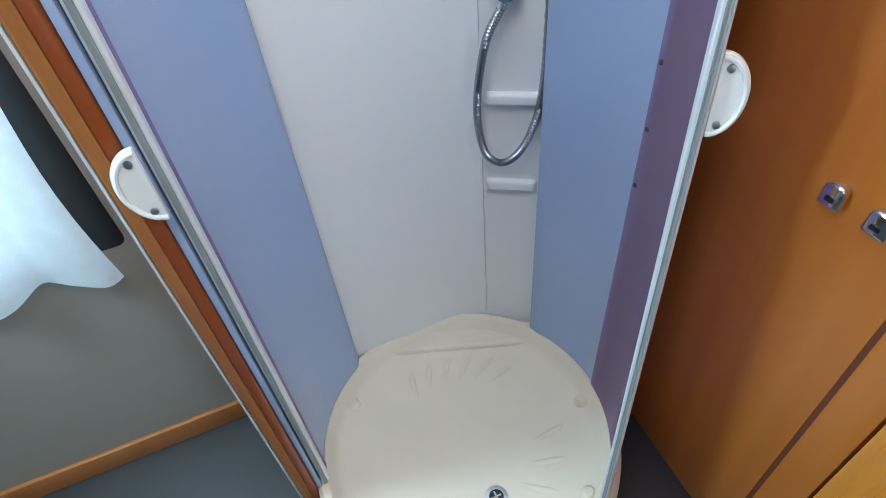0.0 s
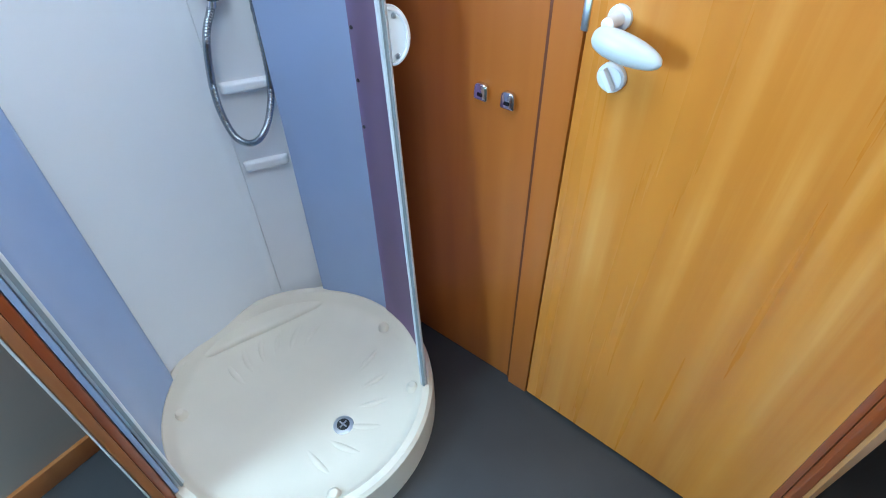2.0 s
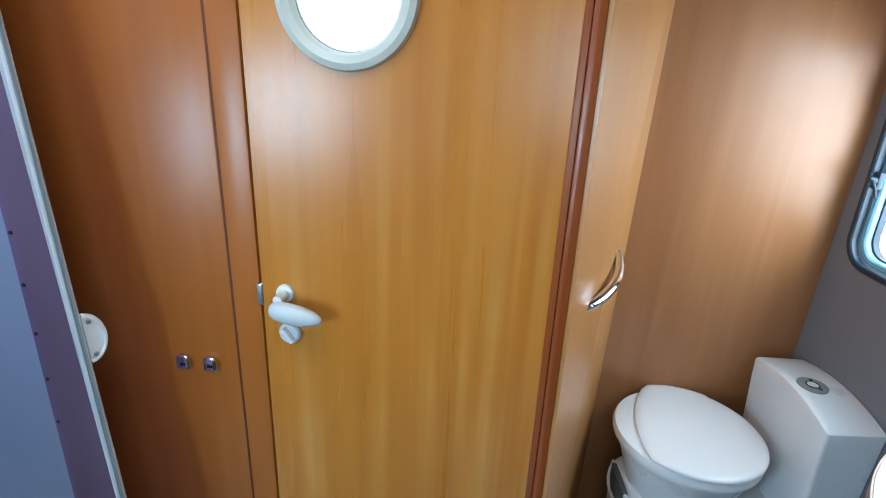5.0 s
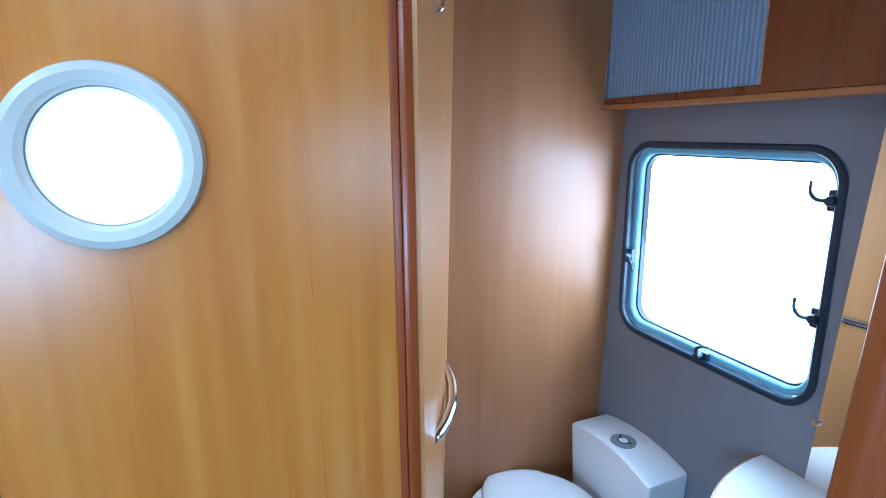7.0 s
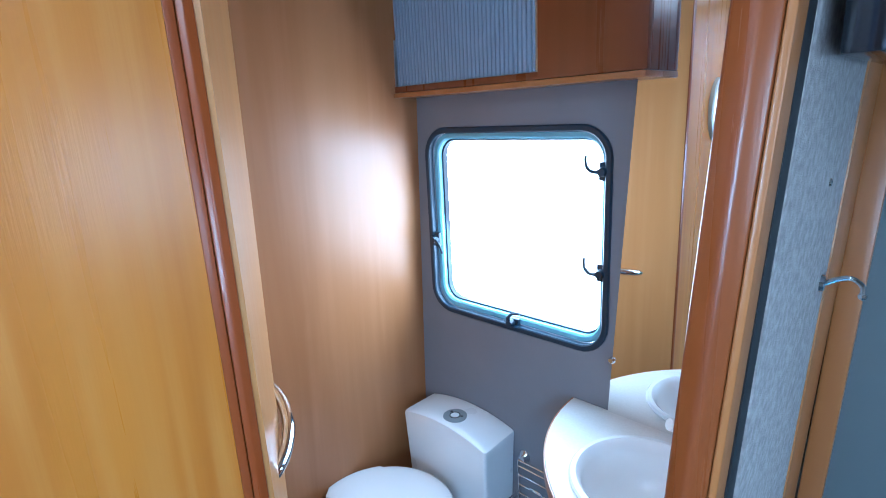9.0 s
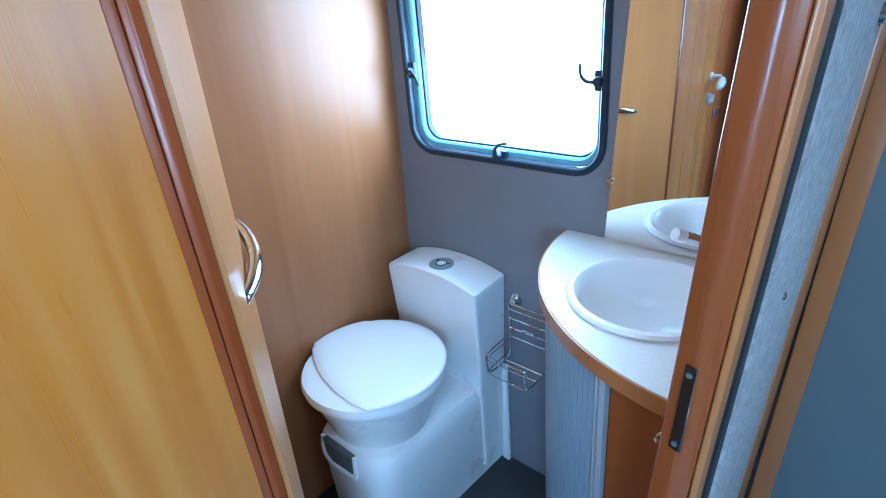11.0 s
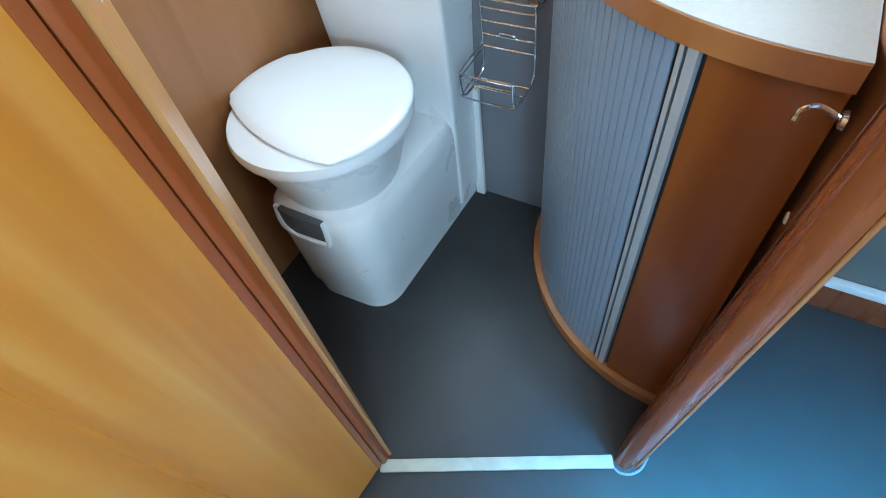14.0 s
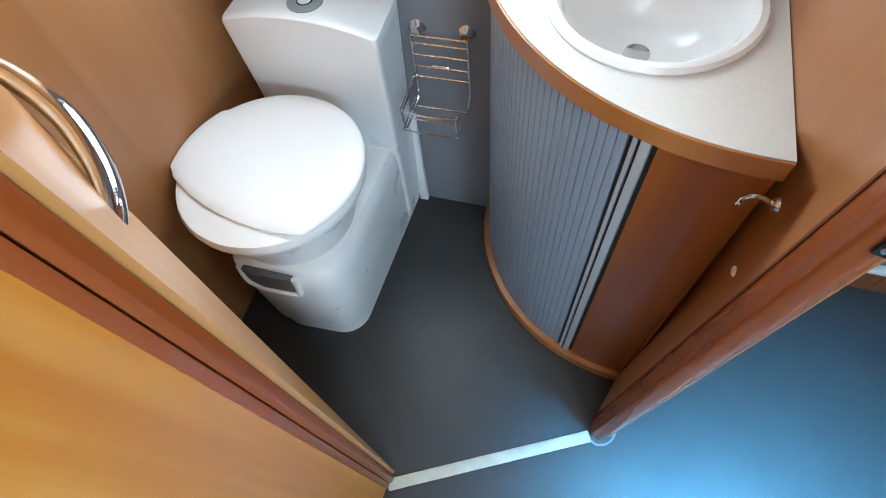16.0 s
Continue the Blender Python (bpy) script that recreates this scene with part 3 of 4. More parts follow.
door = thing("door_1", (*HINGE, 0), "closed pear wood door with round porthole and lever handle", "door", kind="structure")
part("leaf", door_leaf(), M_DOOR, door, smooth=False)
port = part("porthole_ring", moved(lathe([(0.086, -0.030), (0.086, 0.004), (0.090, 0.012), (0.102, 0.016), (0.112, 0.012), (0.115, 0.0), (0.095, 0.0), (0.095, -0.030)], (0, 0, 0), 64), DOOR @ Matrix.Translation((PU, PZ, 0.0005))), M_PORT, door, "pale grey plastic porthole ring")
pp = part("pane", moved(lathe([(0, -0.008), (0.087, -0.008), (0.087, -0.012), (0, -0.012)], (0, 0, 0), 48), DOOR @ Matrix.Translation((PU, PZ, 0))), M_FROST, port, "frosted white pane")
pp.visible_shadow = False
part("seal", moved(lathe([(0.0845, -0.007), (0.088, -0.003), (0.0885, -0.008)], (0, 0, 0), 48), DOOR @ Matrix.Translation((PU, PZ, 0))), M_GREYP, port)
hu, hz = 0.500, 0.958
# an egg-shaped lever, lying along the leaf
egg = []
for i in range(13):
    a = math.pi * i / 12
    x = -0.050 * math.cos(a) + 0.005 * math.sin(a)
    r = max(0.0006, math.sin(a) ** 0.75)
    egg.append([(x, 0.0205 * r * math.sin(k * math.tau / 18) * (1 - 0.12 * math.cos(a)), 0.016 * r * math.cos(k * math.tau / 18)) for k in range(18)])
lever_pose = DOOR @ Matrix.Translation((hu - 0.040, hz - 0.010, 0.044)) @ Matrix.Rotation(radians(8), 4, "Z")
handle = part("lever_handle", moved(loft(egg), lever_pose), M_LEVER, door, "pale grey egg-shaped lever handle")
part("neck", moved(lathe([(0.0, 0.040), (0.009, 0.038), (0.010, 0.008), (0.017, 0.005), (0.0175, 0.0)], (0, 0, 0), 20), DOOR @ Matrix.Translation((hu - 0.004, hz + 0.012, 0))), M_WHITEAL, handle)
knob = part("lock_rosette", moved(lathe([(0, 0.010), (0.018, 0.010), (0.0215, 0.007), (0.022, 0.0)], (0, 0, 0), 28), DOOR @ Matrix.Translation((hu - 0.010, hz - 0.070, 0))), M_WHITEAL, door, "round white privacy lock")
part("thumb_turn", moved(box(-0.004, 0.004, -0.017, 0.017, 0.009, 0.022, 0.002), DOOR @ Matrix.Translation((hu - 0.010, hz - 0.070, 0)) @ Matrix.Rotation(radians(-35), 4, "Z")), M_PLASTIC, knob)
part("latch_bolt", moved(box(DW - 0.002, DW + 0.010, 0.940, 0.985, -0.014, 0.003, 0.003), DOOR), M_SATIN, door, "grey metal latch bolt at the door edge")
part("hinge_edge", moved(box(-0.003, 0.009, 0.012, 1.90, -0.030, 0.0025, 0.0012), DOOR), M_TRIM, door, "dark red edge band")

# post and cabinet beside the door
cd = (CAB_B - CAB_A).normalized()
cn = Vector((-cd.y, cd.x)) if -cd.y > 0 else Vector((cd.y, -cd.x))
solo("door_stile", prism([tuple(DOOR_END + dd * 0.004 + dn * 0.001), tuple(CAB_A + cn * 0.012), tuple(CAB_A - cn * 0.02), tuple(DOOR_END + dd * 0.004 - dn * 0.05)], 0, TOP, 0.003), M_CAB, "slim upright wooden door stile", "door post", "structure")
solo("door_stop", prism([tuple(HINGE - dn * 0.031 - dd * 0.0), tuple(HINGE - dn * 0.034), tuple(DOOR_END - dn * 0.034 + dd * 0.004), tuple(DOOR_END - dn * 0.031 + dd * 0.004)], 1.905, TOP), M_EDGE, "wooden board above the passage door", "door frame", "structure")
CAB = Matrix(((cd.x, 0, cn.x, CAB_A.x), (cd.y, 0, cn.y, CAB_A.y), (0, 1, 0, 0), (0, 0, 0, 1)))
cab = thing("tall_cabinet", (*((CAB_A + CAB_B) / 2), 0), "tall pear wood cabinet with two chrome push knobs", "cabinet")
cw = (CAB_B - CAB_A).length
part("body", moved(box(0.006, cw, 0.0, TOP - 0.002, -0.25, -0.018), CAB), M_CAB, cab, smooth=False)
# red edge band, darkened in colour to draw the shadow gap beside the stile
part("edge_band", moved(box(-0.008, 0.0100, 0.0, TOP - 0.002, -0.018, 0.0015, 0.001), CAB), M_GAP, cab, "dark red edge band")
cdoor = part("door", moved(box(0.0105, cw, 0.003, 1.88, -0.016, 0.0, 0.002), CAB), M_CAB, cab)
for u in (0.066, 0.123):
    k = part("push_knob", moved(prism(rounded([(-0.0150, -0.0155), (0.0150, -0.0155), (0.0130, 0.0165), (-0.0130, 0.0165)], [0.004, 0.004, 0.009, 0.009], 5), 0, 0.012, 0.004, 3), CAB @ Matrix.Translation((u, 0.793, 0.0005))), M_CHROME, cdoor, "square chrome push knob")
    part("button", moved(prism(rounded([(-0.0062, -0.0070), (0.0062, -0.0070), (0.0055, 0.0), (-0.0055, 0.0)], 0.002, 3), 0.0121, 0.0127, 0.0002), CAB @ Matrix.Translation((u, 0.793, 0.0005))), M_BLACK, k)

# ---- grab handle and hook on the diagonal wall ----
wn2 = Vector((-d.y, d.x)) if Vector((-d.y, d.x)).y > 0 else Vector((d.y, -d.x))
g = thing("grab_handle", (-0.2, 0.16, 0.94), "curved chrome grab handle on the pale diagonal wall", "grab handle")


def on_diag(x, out, z):
    t = (A1.x - x) / (A1.x - CORNER.x)
    p = A1 + (CORNER - A1) * t + wn2 * out
    return (p.x, p.y, z)


bar = curve_points([on_diag(-0.094, 0.004, 0.949), on_diag(-0.104, 0.024, 0.951), on_diag(-0.15, 0.046, 0.960), on_diag(-0.21, 0.056, 0.972), on_diag(-0.27, 0.048, 0.988), on_diag(-0.312, 0.026, 1.002), on_diag(-0.322, 0.004, 1.006)], 6)
part("bar", tube(bar, [0.0075 + 0.0045 * math.sin(math.pi * i / (len(bar) - 1)) for i in range(len(bar))], 12), M_CHROME, g)
for x, z in ((-0.094, 0.949), (-0.322, 1.006)):
    part("mounting_foot", moved(lathe([(0, 0.010), (0.010, 0.010), (0.014, 0.004), (0.014, 0)], (0, 0, 0), 18), basis(*on_diag(x, 0.0, z), (d.x, d.y, 0), (wn2.x, wn2.y, 0))), M_CHROME, g)


def coat_hook(at, right, out, label, size=1.0):
    m = basis(*at, right, out) @ Matrix.Scale(size, 4)
    h = thing("coat_hook", at, label, "hook")
    part("plate", moved(lathe([(0, 0.006), (0.010, 0.005), (0.012, 0.0)], (0, 0, 0), 20), m), M_CHROME, h)
    part("arm", moved(tube(curve_points([(0, 0, 0.004), (0, -0.008, 0.018), (0, -0.012, 0.032), (0, -0.004, 0.044), (0, 0.008, 0.046)], 6), 0.0035, 8), m), M_CHROME, h)
    part("tip", moved(lathe([(0, 0.006), (0.004, 0.004), (0.0055, 0), (0.004, -0.004), (0, -0.006)], (0, 0.010, 0.046), 12), m), M_CHROME, h)
    return h


coat_hook(on_diag(-0.158, 0.0, 1.72), (d.x, d.y, 0), (wn2.x, wn2.y, 0), "small chrome coat hook high on the pale wall")
coat_hook((PART_X - 0.004, 0.330, 0.792), (0, 1, 0), (-1, 0, 0), "small chrome hook on partition under the worktop", 0.78)
coat_hook((0.5435, 0.575, 1.275), (0, -1, 0), (1, 0, 0), "chrome double coat hook on the grey felt lining")
for p in (on_diag(-0.455, 0.0, 1.06), on_diag(-0.455, 0.0, 0.61), on_diag(-0.455, 0.0, 1.48)):
    part("screw_cap", moved(lathe([(0, 0.003), (0.006, 0.002), (0.007, 0)], (0, 0, 0), 12), basis(*p, (d.x, d.y, 0), (wn2.x, wn2.y, 0))), M_PLASTIC, WALL_D, "small cream screw cap")
part("screw_cap", moved(lathe([(0, 0.003), (0.006, 0.002), (0.007, 0)], (0, 0, 0), 12), basis(PART_X - 0.008, 0.300, 0.690, (0, 1, 0), (-1, 0, 0))), M_PLASTIC, PARTITION, "small cream screw cap")

# ---- black screen on the outer face ----
tv = thing("flat_screen", (0.58, 0.45, 1.55), "black flat screen mounted on the felt-lined partition", "television")
part("casing", box(0.572, 0.606, 0.300, 0.600, 1.550, 1.90, 0.006), M_BLACK, tv)
part("bracket", box(0.5515, 0.5715, 0.40, 0.53, 1.62, 1.78, 0.003), M_DARK, tv)
part("trim_strip", box(0.6065, 0.609, 0.315, 0.585, 1.553, 1.559, 0.001), M_SATIN, tv, "thin silver strip")

# ---- toilet ----
toilet = thing("cassette_toilet", (-0.28, 0.52, 0), "white plastic cassette toilet with closed swivel lid", "toilet")


def foot(x0, x1, y0, y1, z, r):
    return [(x, y, z) for x, y in rounded([(x0, y0), (x1, y0 + 0.012), (x1 + 0.02, y1), (x0, y1)], [r, r * 1.25, 0.008, 0.008], 6)]


BK = WIN_Y - 0.003
part("plinth", loft([foot(-0.400, -0.176, 0.300, BK, 0.0, 0.055), foot(-0.404, -0.172, 0.297, BK, 0.058, 0.055)]), M_PLASTIC, toilet, "pale lower plinth")
part("base", loft([foot(-0.408, -0.168, 0.294, BK, 0.058, 0.055), foot(-0.410, -0.166, 0.292, BK, 0.064, 0.055), foot(-0.418, -0.158, 0.286, BK, 0.29, 0.06), foot(-0.416, -0.160, 0.290, BK, 0.325, 0.06), foot(-0.406, -0.170, 0.300, BK, 0.341, 0.06), foot(-0.386, -0.188, 0.318, BK, 0.346, 0.05)]), M_PLASTIC, toilet)
# nothing is cut here: a flush plate coloured dark for the recess's shade
slot = part("carry_recess", prism(rounded([(-0.366, 0.289), (-0.330, 0.2838), (-0.250, 0.2886), (-0.250, 0.302), (-0.366, 0.302)], 0.002, 2), 0.280, 0.338, 0.001), M_RECESS_SHADE, toilet, "flush dark grey plate drawing the shaded grip recess under the bowl")
part("recess_lip", tube(curve_points([(-0.374, 0.297, 0.338), (-0.372, 0.290, 0.300), (-0.360, 0.287, 0.280), (-0.32, 0.2845, 0.273), (-0.262, 0.288, 0.272), (-0.248, 0.290, 0.280), (-0.245, 0.294, 0.338)], 6), 0.0068, 10), M_PLASTIC, slot)
TB = (-0.298, 0.437)


def oval(cx, cy, rx, ry, z, n=44, turn=0.0):
    ct, st = math.cos(turn), math.sin(turn)
    return [(cx + rx * math.cos(k * math.tau / n) * ct - ry * math.sin(k * math.tau / n) * st, cy + rx * math.cos(k * math.tau / n) * st + ry * math.sin(k * math.tau / n) * ct, z) for k in range(n)]


TT = radians(35)
part("bowl", loft([oval(*TB, 0.124, 0.120, 0.340, turn=TT), oval(*TB, 0.132, 0.128, 0.356, turn=TT), oval(*TB, 0.149, 0.144, 0.410, turn=TT), oval(*TB, 0.167, 0.160, 0.468, turn=TT), oval(*TB, 0.170, 0.163, 0.482, turn=TT)]), M_PLASTIC, toilet)
part("seat", loft([oval(*TB, 0.172, 0.167, 0.482, turn=TT), oval(*TB, 0.184, 0.177, 0.488, turn=TT), oval(*TB, 0.186, 0.179, 0.500, turn=TT), oval(*TB, 0.181, 0.174, 0.511, turn=TT), oval(*TB, 0.165, 0.158, 0.515, turn=TT)]), M_LID, toilet)


def lid():
    """The lid follows the seat but for a scooped front edge."""
    def outline(grow, cut, z):
        pts = []
        for x, y, _ in oval(*TB, 0.187 + grow, 0.180 + grow, 0, 96, TT):
            # the front edge is a shallow bow that leaves a crescent of the seat bare
            cx, cy, r = -0.235, 0.730, 0.428 - cut
            if math.hypot(x - cx, y - cy) > r:
                a = math.atan2(y - cy, x - cx)
                x, y = cx + r * math.cos(a), cy + r * math.sin(a)
            # a shallow hinge tab with square ends on the wall's side
            a = math.degrees(math.atan2(y - TB[1], x - TB[0])) % 360
            if 141 < a < 194:
                x, y = TB[0] + (x - TB[0]) * 1.035, TB[1] + (y - TB[1]) * 1.035
            pts.append((x, y, z))
        return pts
    return loft([outline(-0.003, 0.001, 0.5155), outline(0.001, 0.000, 0.518), outline(0.001, 0.001, 0.5210), outline(0.000, 0.006, 0.5240), outline(-0.003, 0.018, 0.5265), outline(-0.008, 0.036, 0.5285), outline(-0.02, 0.055, 0.5295), outline(-0.06, 0.10, 0.5300), outline(-0.10, 0.14, 0.5302)])


part("lid", lid(), M_LID, toilet, "glossy closed lid with scooped front edge")


def tank():
    """An upright cistern with crisp edges and an arched top."""
    def crown(x, x0, x1):
        return 0.024 * (1 - ((x - (x0 + x1) / 2) / ((x1 - x0) / 2)) ** 2)
    secs = []
    for z0, dx, yf in ((0.05, 0.0, 0.668), (0.33, 0.004, 0.660), (0.63, 0.012, 0.644), (0.655, 0.013, 0.643), (0.661, 0.012, 0.645), (0.664, 0.009, 0.650)):
        x0, x1 = -0.437 - dx * 0.4, -0.143 + dx * 1.6
        fl = rounded([(x0, yf + 0.004), (x1, yf), (x1 - 0.004, BK), (x0, BK)], [0.010, 0.008, 0.003, 0.003], 4)
        fine = []
        for p, q in zip(fl, fl[1:] + fl[:1]):
            m = 10 if math.dist(p, q) > 0.05 else 1
            fine += [(p[0] + (q[0] - p[0]) * k / m, p[1] + (q[1] - p[1]) * k / m) for k in range(m)]
        secs.append([(x, y, z0 + (crown(x, x0, x1) if z0 > 0.6 else 0)) for x, y in fine])
    cx, cy = (x0 + x1) / 2, (0.650 + BK) / 2
    for f in (0.7, 0.4, 0.1):
        secs.append([(cx + (x - cx) * f, cy + (y - cy) * f, 0.664 + crown(cx + (x - cx) * f, x0, x1)) for x, y, _ in secs[5]])
    return loft(secs)


part("cistern", tank(), M_PLASTIC, toilet)
part("foot_flange", box(-0.152, -0.126, 0.762, BK, 0.0, 0.36, 0.003), M_PLASTIC, toilet)
pan = part("control_panel", lathe([(0.0, 0.0015), (0.031, 0.0015), (0.034, 0.0005), (0.034, -0.004)], (-0.276, 0.697, 0.6885), 36), M_GREYP, toilet, "round grey flush control panel")
part("flush_button", lathe([(0, 0.0035), (0.010, 0.0035), (0.012, 0.0025), (0.0125, 0.001)], (-0.276, 0.697, 0.6885), 24), M_PLASTIC, pan)
for a in (20, 160):
    part("indicator", lathe([(0, 0.003), (0.0035, 0.0028), (0.004, 0.001)], (-0.276 + 0.021 * math.cos(radians(a)), 0.697 + 0.021 * math.sin(radians(a)), 0.6885), 10), M_DARK, pan)
part("button_rim", lathe([(0.0135, 0.0014), (0.0145, 0.003), (0.0158, 0.0014)], (-0.276, 0.697, 0.6885), 28), M_BLACK, pan)

# ---- wire basket ----
rack = thing("wire_basket", (-0.05, 0.76, 0.60), "small chrome wire basket on two wall suction cups", "wire basket")
RX0, RX1, RZ0, RZ1 = -0.104, 0.014, 0.420, 0.594
for x in (RX0 + 0.010, RX1 - 0.006):
    cup = part("suction_cup", moved(lathe([(0, 0.016), (0.009, 0.016), (0.013, 0.008), (0.019, 0.003), (0.020, 0)], (0, 0, 0), 22), basis(x, WIN_Y, RZ1, (1, 0, 0), (0, -1, 0))), M_CHROME, rack, "clear suction cup with chrome hook")
for x in (RX0, RX1):
    part("upright", tube(curve_points([(x, WIN_Y - 0.018, RZ1 - 0.004), (x, WIN_Y - 0.014, 0.535), (x, WIN_Y - 0.014, RZ0 + 0.030), (x, WIN_Y - 0.026, RZ0 + 0.006), (x, WIN_Y - 0.045, RZ0), (x, 0.690, RZ0), (x, 0.664, RZ0 + 0.006), (x, 0.654, RZ0 + 0.030), (x, 0.652, RZ0 + 0.066)], 5), 0.0026, 8), M_CHROME, rack)
for z in (RZ1 - 0.004, 0.572, 0.544, 0.514, 0.486):
    part("wire", tube(curve_points([(RX0, WIN_Y - 0.018, z), (RX0 + 0.03, WIN_Y - 0.015, z - 0.003), (RX1 - 0.03, WIN_Y - 0.015, z - 0.003), (RX1, WIN_Y - 0.018, z)], 4), 0.0018, 6), M_CHROME, rack)
part("hook_tab", tube(curve_points([(-0.062, WIN_Y - 0.018, 0.512), (-0.060, WIN_Y - 0.022, 0.522), (-0.030, WIN_Y - 0.022, 0.522), (-0.028, WIN_Y - 0.018, 0.512)], 4), 0.0018, 6), M_CHROME, rack)
for y in (0.735, 0.705):
    part("wire", tube([(RX0, y, RZ0 + 0.001), (RX1, y, RZ0 + 0.001)], 0.0018, 6), M_CHROME, rack)
for z in (RZ0 + 0.010, RZ0 + 0.052, RZ0 + 0.066):
    part("rim_wire", tube(curve_points([(RX0, WIN_Y - 0.018, z + 0.006), (RX0 - 0.003, 0.72, z + 0.002), (RX0 - 0.003, 0.668, z), (RX0 + 0.008, 0.652, z), (RX1 - 0.008, 0.652, z), (RX1 + 0.001, 0.662, z)], 4), 0.0021, 6), M_CHROME, rack)

# ---- washbasin cabinet ----
van = thing("vanity_cabinet", (0.36, 0.60, 0), "quarter-round vanity cabinet with grey tambour door", "cabinet")
part("carcass", prism(arc(VC, VR - 0.020, 180, 270, 30) + [(VC[0], VC[1])], 0.035, 0.62), M_BROWN, van)
part("plinth_ring", band(VC, VR - 0.05, VR + 0.012, 180, 270, 0.0, 0.034, 36, 0.003), M_EDGE, van, "curved wooden plinth")
TA0, TA1 = 181.5, 246.4
NS = 34
step = (TA1 - TA0) / NS
w = radians(step) * VR * 0.485
slat_bm = prism([(VR - 0.014, -w), (VR - 0.0045, -w), (VR - 0.0028, -w * 0.85), (VR - 0.0022, 0), (VR - 0.0028, w * 0.85), (VR - 0.0045, w), (VR - 0.014, w)], 0.036, VTOP - 0.034)
tam = part("tambour_door", band(VC, VR - 0.018, VR - 0.0085, TA0, TA1, 0.036, VTOP - 0.034, 40), M_GREYP, van, "grey ribbed tambour shutter")
first = link("slat", slat_bm, M_TAMB)
for i in range(NS):
    s = first if i == 0 else new("slat", first.data)
    s.parent = tam
    s.matrix_basis = Matrix.Translation((*VC, 0)) @ Matrix.Rotation(radians(TA0 + step * (i + 0.5)), 4, "Z")
for a0, a1, mt, nm, r in ((246.5, 247.3, M_DARK, "rail_groove", -0.006), (247.4, 248.2, M_RAIL, "closing_rail", 0.001), (248.3, 248.8, M_DARK, "rail_groove", -0.005), (248.9, 250.6, M_RAIL, "closing_rail", 0.003), (250.7, 251.6, M_DARK, "rail_groove", -0.007)):
    part(nm, band(VC, VR - 0.016, VR + r, a0, a1, 0.036, VTOP - 0.034, 3), mt, van)
part("fixed_panel", band(VC, VR - 0.016, VR - 0.001, 251.7, 269.9, 0.036, VTOP - 0.034, 12), M_VANITY, van, "red-brown curved wooden panel")
top = thing("worktop", (0.36, 0.60, VTOP), "cream quarter-round worktop with wooden edge band", "worktop")
BC, BR = (0.314, 0.595), 0.135


def worktop():
    """A quarter disc with a round hole for the basin."""
    out = arc(VC, VR + 0.008, 180.2, 270, 40) + [(VC[0] + 0.001, VC[1] - 0.001)]
    n = 60
    bm = bmesh.new()
    hole = [(BC[0] + (BR - 0.006) * math.cos(math.tau * k / n), BC[1] + (BR - 0.006) * math.sin(math.tau * k / n)) for k in range(n)]

    def ray_out(a):
        dx, dy = math.cos(a), math.sin(a)
        best = 9.0
        for i in range(len(out)):
            (x1, y1), (x2, y2) = out[i], out[(i + 1) % len(out)]
            ex, ey = x2 - x1, y2 - y1
            den = dx * ey - dy * ex
            if abs(den) < 1e-12:
                continue
            t = ((x1 - BC[0]) * ey - (y1 - BC[1]) * ex) / den
            u = ((x1 - BC[0]) * dy - (y1 - BC[1]) * dx) / den
            if t > 1e-6 and -1e-6 <= u <= 1 + 1e-6:
                best = min(best, t)
        return BC[0] + dx * best, BC[1] + dy * best
    angs = sorted([math.tau * k / n for k in range(n)] + [math.atan2(y - BC[1], x - BC[0]) % math.tau for x, y in (out[0], out[-2], out[-1])])
    ho = [(BC[0] + (BR - 0.006) * math.cos(a), BC[1] + (BR - 0.006) * math.sin(a)) for a in angs]
    ou = [ray_out(a) for a in angs]
    m = len(angs)
    v = [[bm.verts.new((x, y, z)) for x, y in lp] for lp in (ho, ou) for z in (VTOP, VTOP - 0.028)]
    ht, hb, ot, ob_ = v
    for k in range(m):
        q = (k + 1) % m
        bm.faces.new((ht[k], ht[q], ot[q], ot[k]))
        bm.faces.new((hb[k], ob_[k], ob_[q], hb[q]))
        bm.faces.new((ot[k], ot[q], ob_[q], ob_[k]))
        bm.faces.new((ht[k], hb[k], hb[q], ht[q]))
    return bm


part("board", worktop(), M_COUNTER, top)
part("edge_band", band(VC, VR + 0.0085, VR + 0.0115, 180.2, 269.9, VTOP - 0.030, VTOP - 0.001, 40), M_EDGE, top, "wooden edge band")
basin = thing("washbasin", (*BC, VTOP), "round white washbasin let into the worktop", "washbasin")
part("bowl", lathe([(BR + 0.004, 0.0005), (BR + 0.005, 0.004), (BR + 0.001, 0.009), (BR - 0.008, 0.010), (BR - 0.015, 0.004), (BR - 0.020, -0.012), (BR - 0.034, -0.060), (BR - 0.06, -0.088), (0.05, -0.100), (0.018, -0.104), (0, -0.104)], (*BC, VTOP), 64), M_BASIN, basin)
part("plug_hole", lathe([(0.0, -0.1015), (0.014, -0.1015), (0.019, -0.100), (0.020, -0.103)], (BC[0], BC[1] + 0.02, VTOP), 24), M_CHROME, basin)
tap = thing("basin_tap", (0.388, 0.742, VTOP), "chrome basin tap with pale spout tip", "tap")
part("body", lathe([(0.020, 0.0), (0.020, 0.006), (0.014, 0.010), (0.013, 0.045), (0.011, 0.052), (0, 0.054)], (0.388, 0.742, VTOP + 0.0005), 24), M_CHROME, tap)
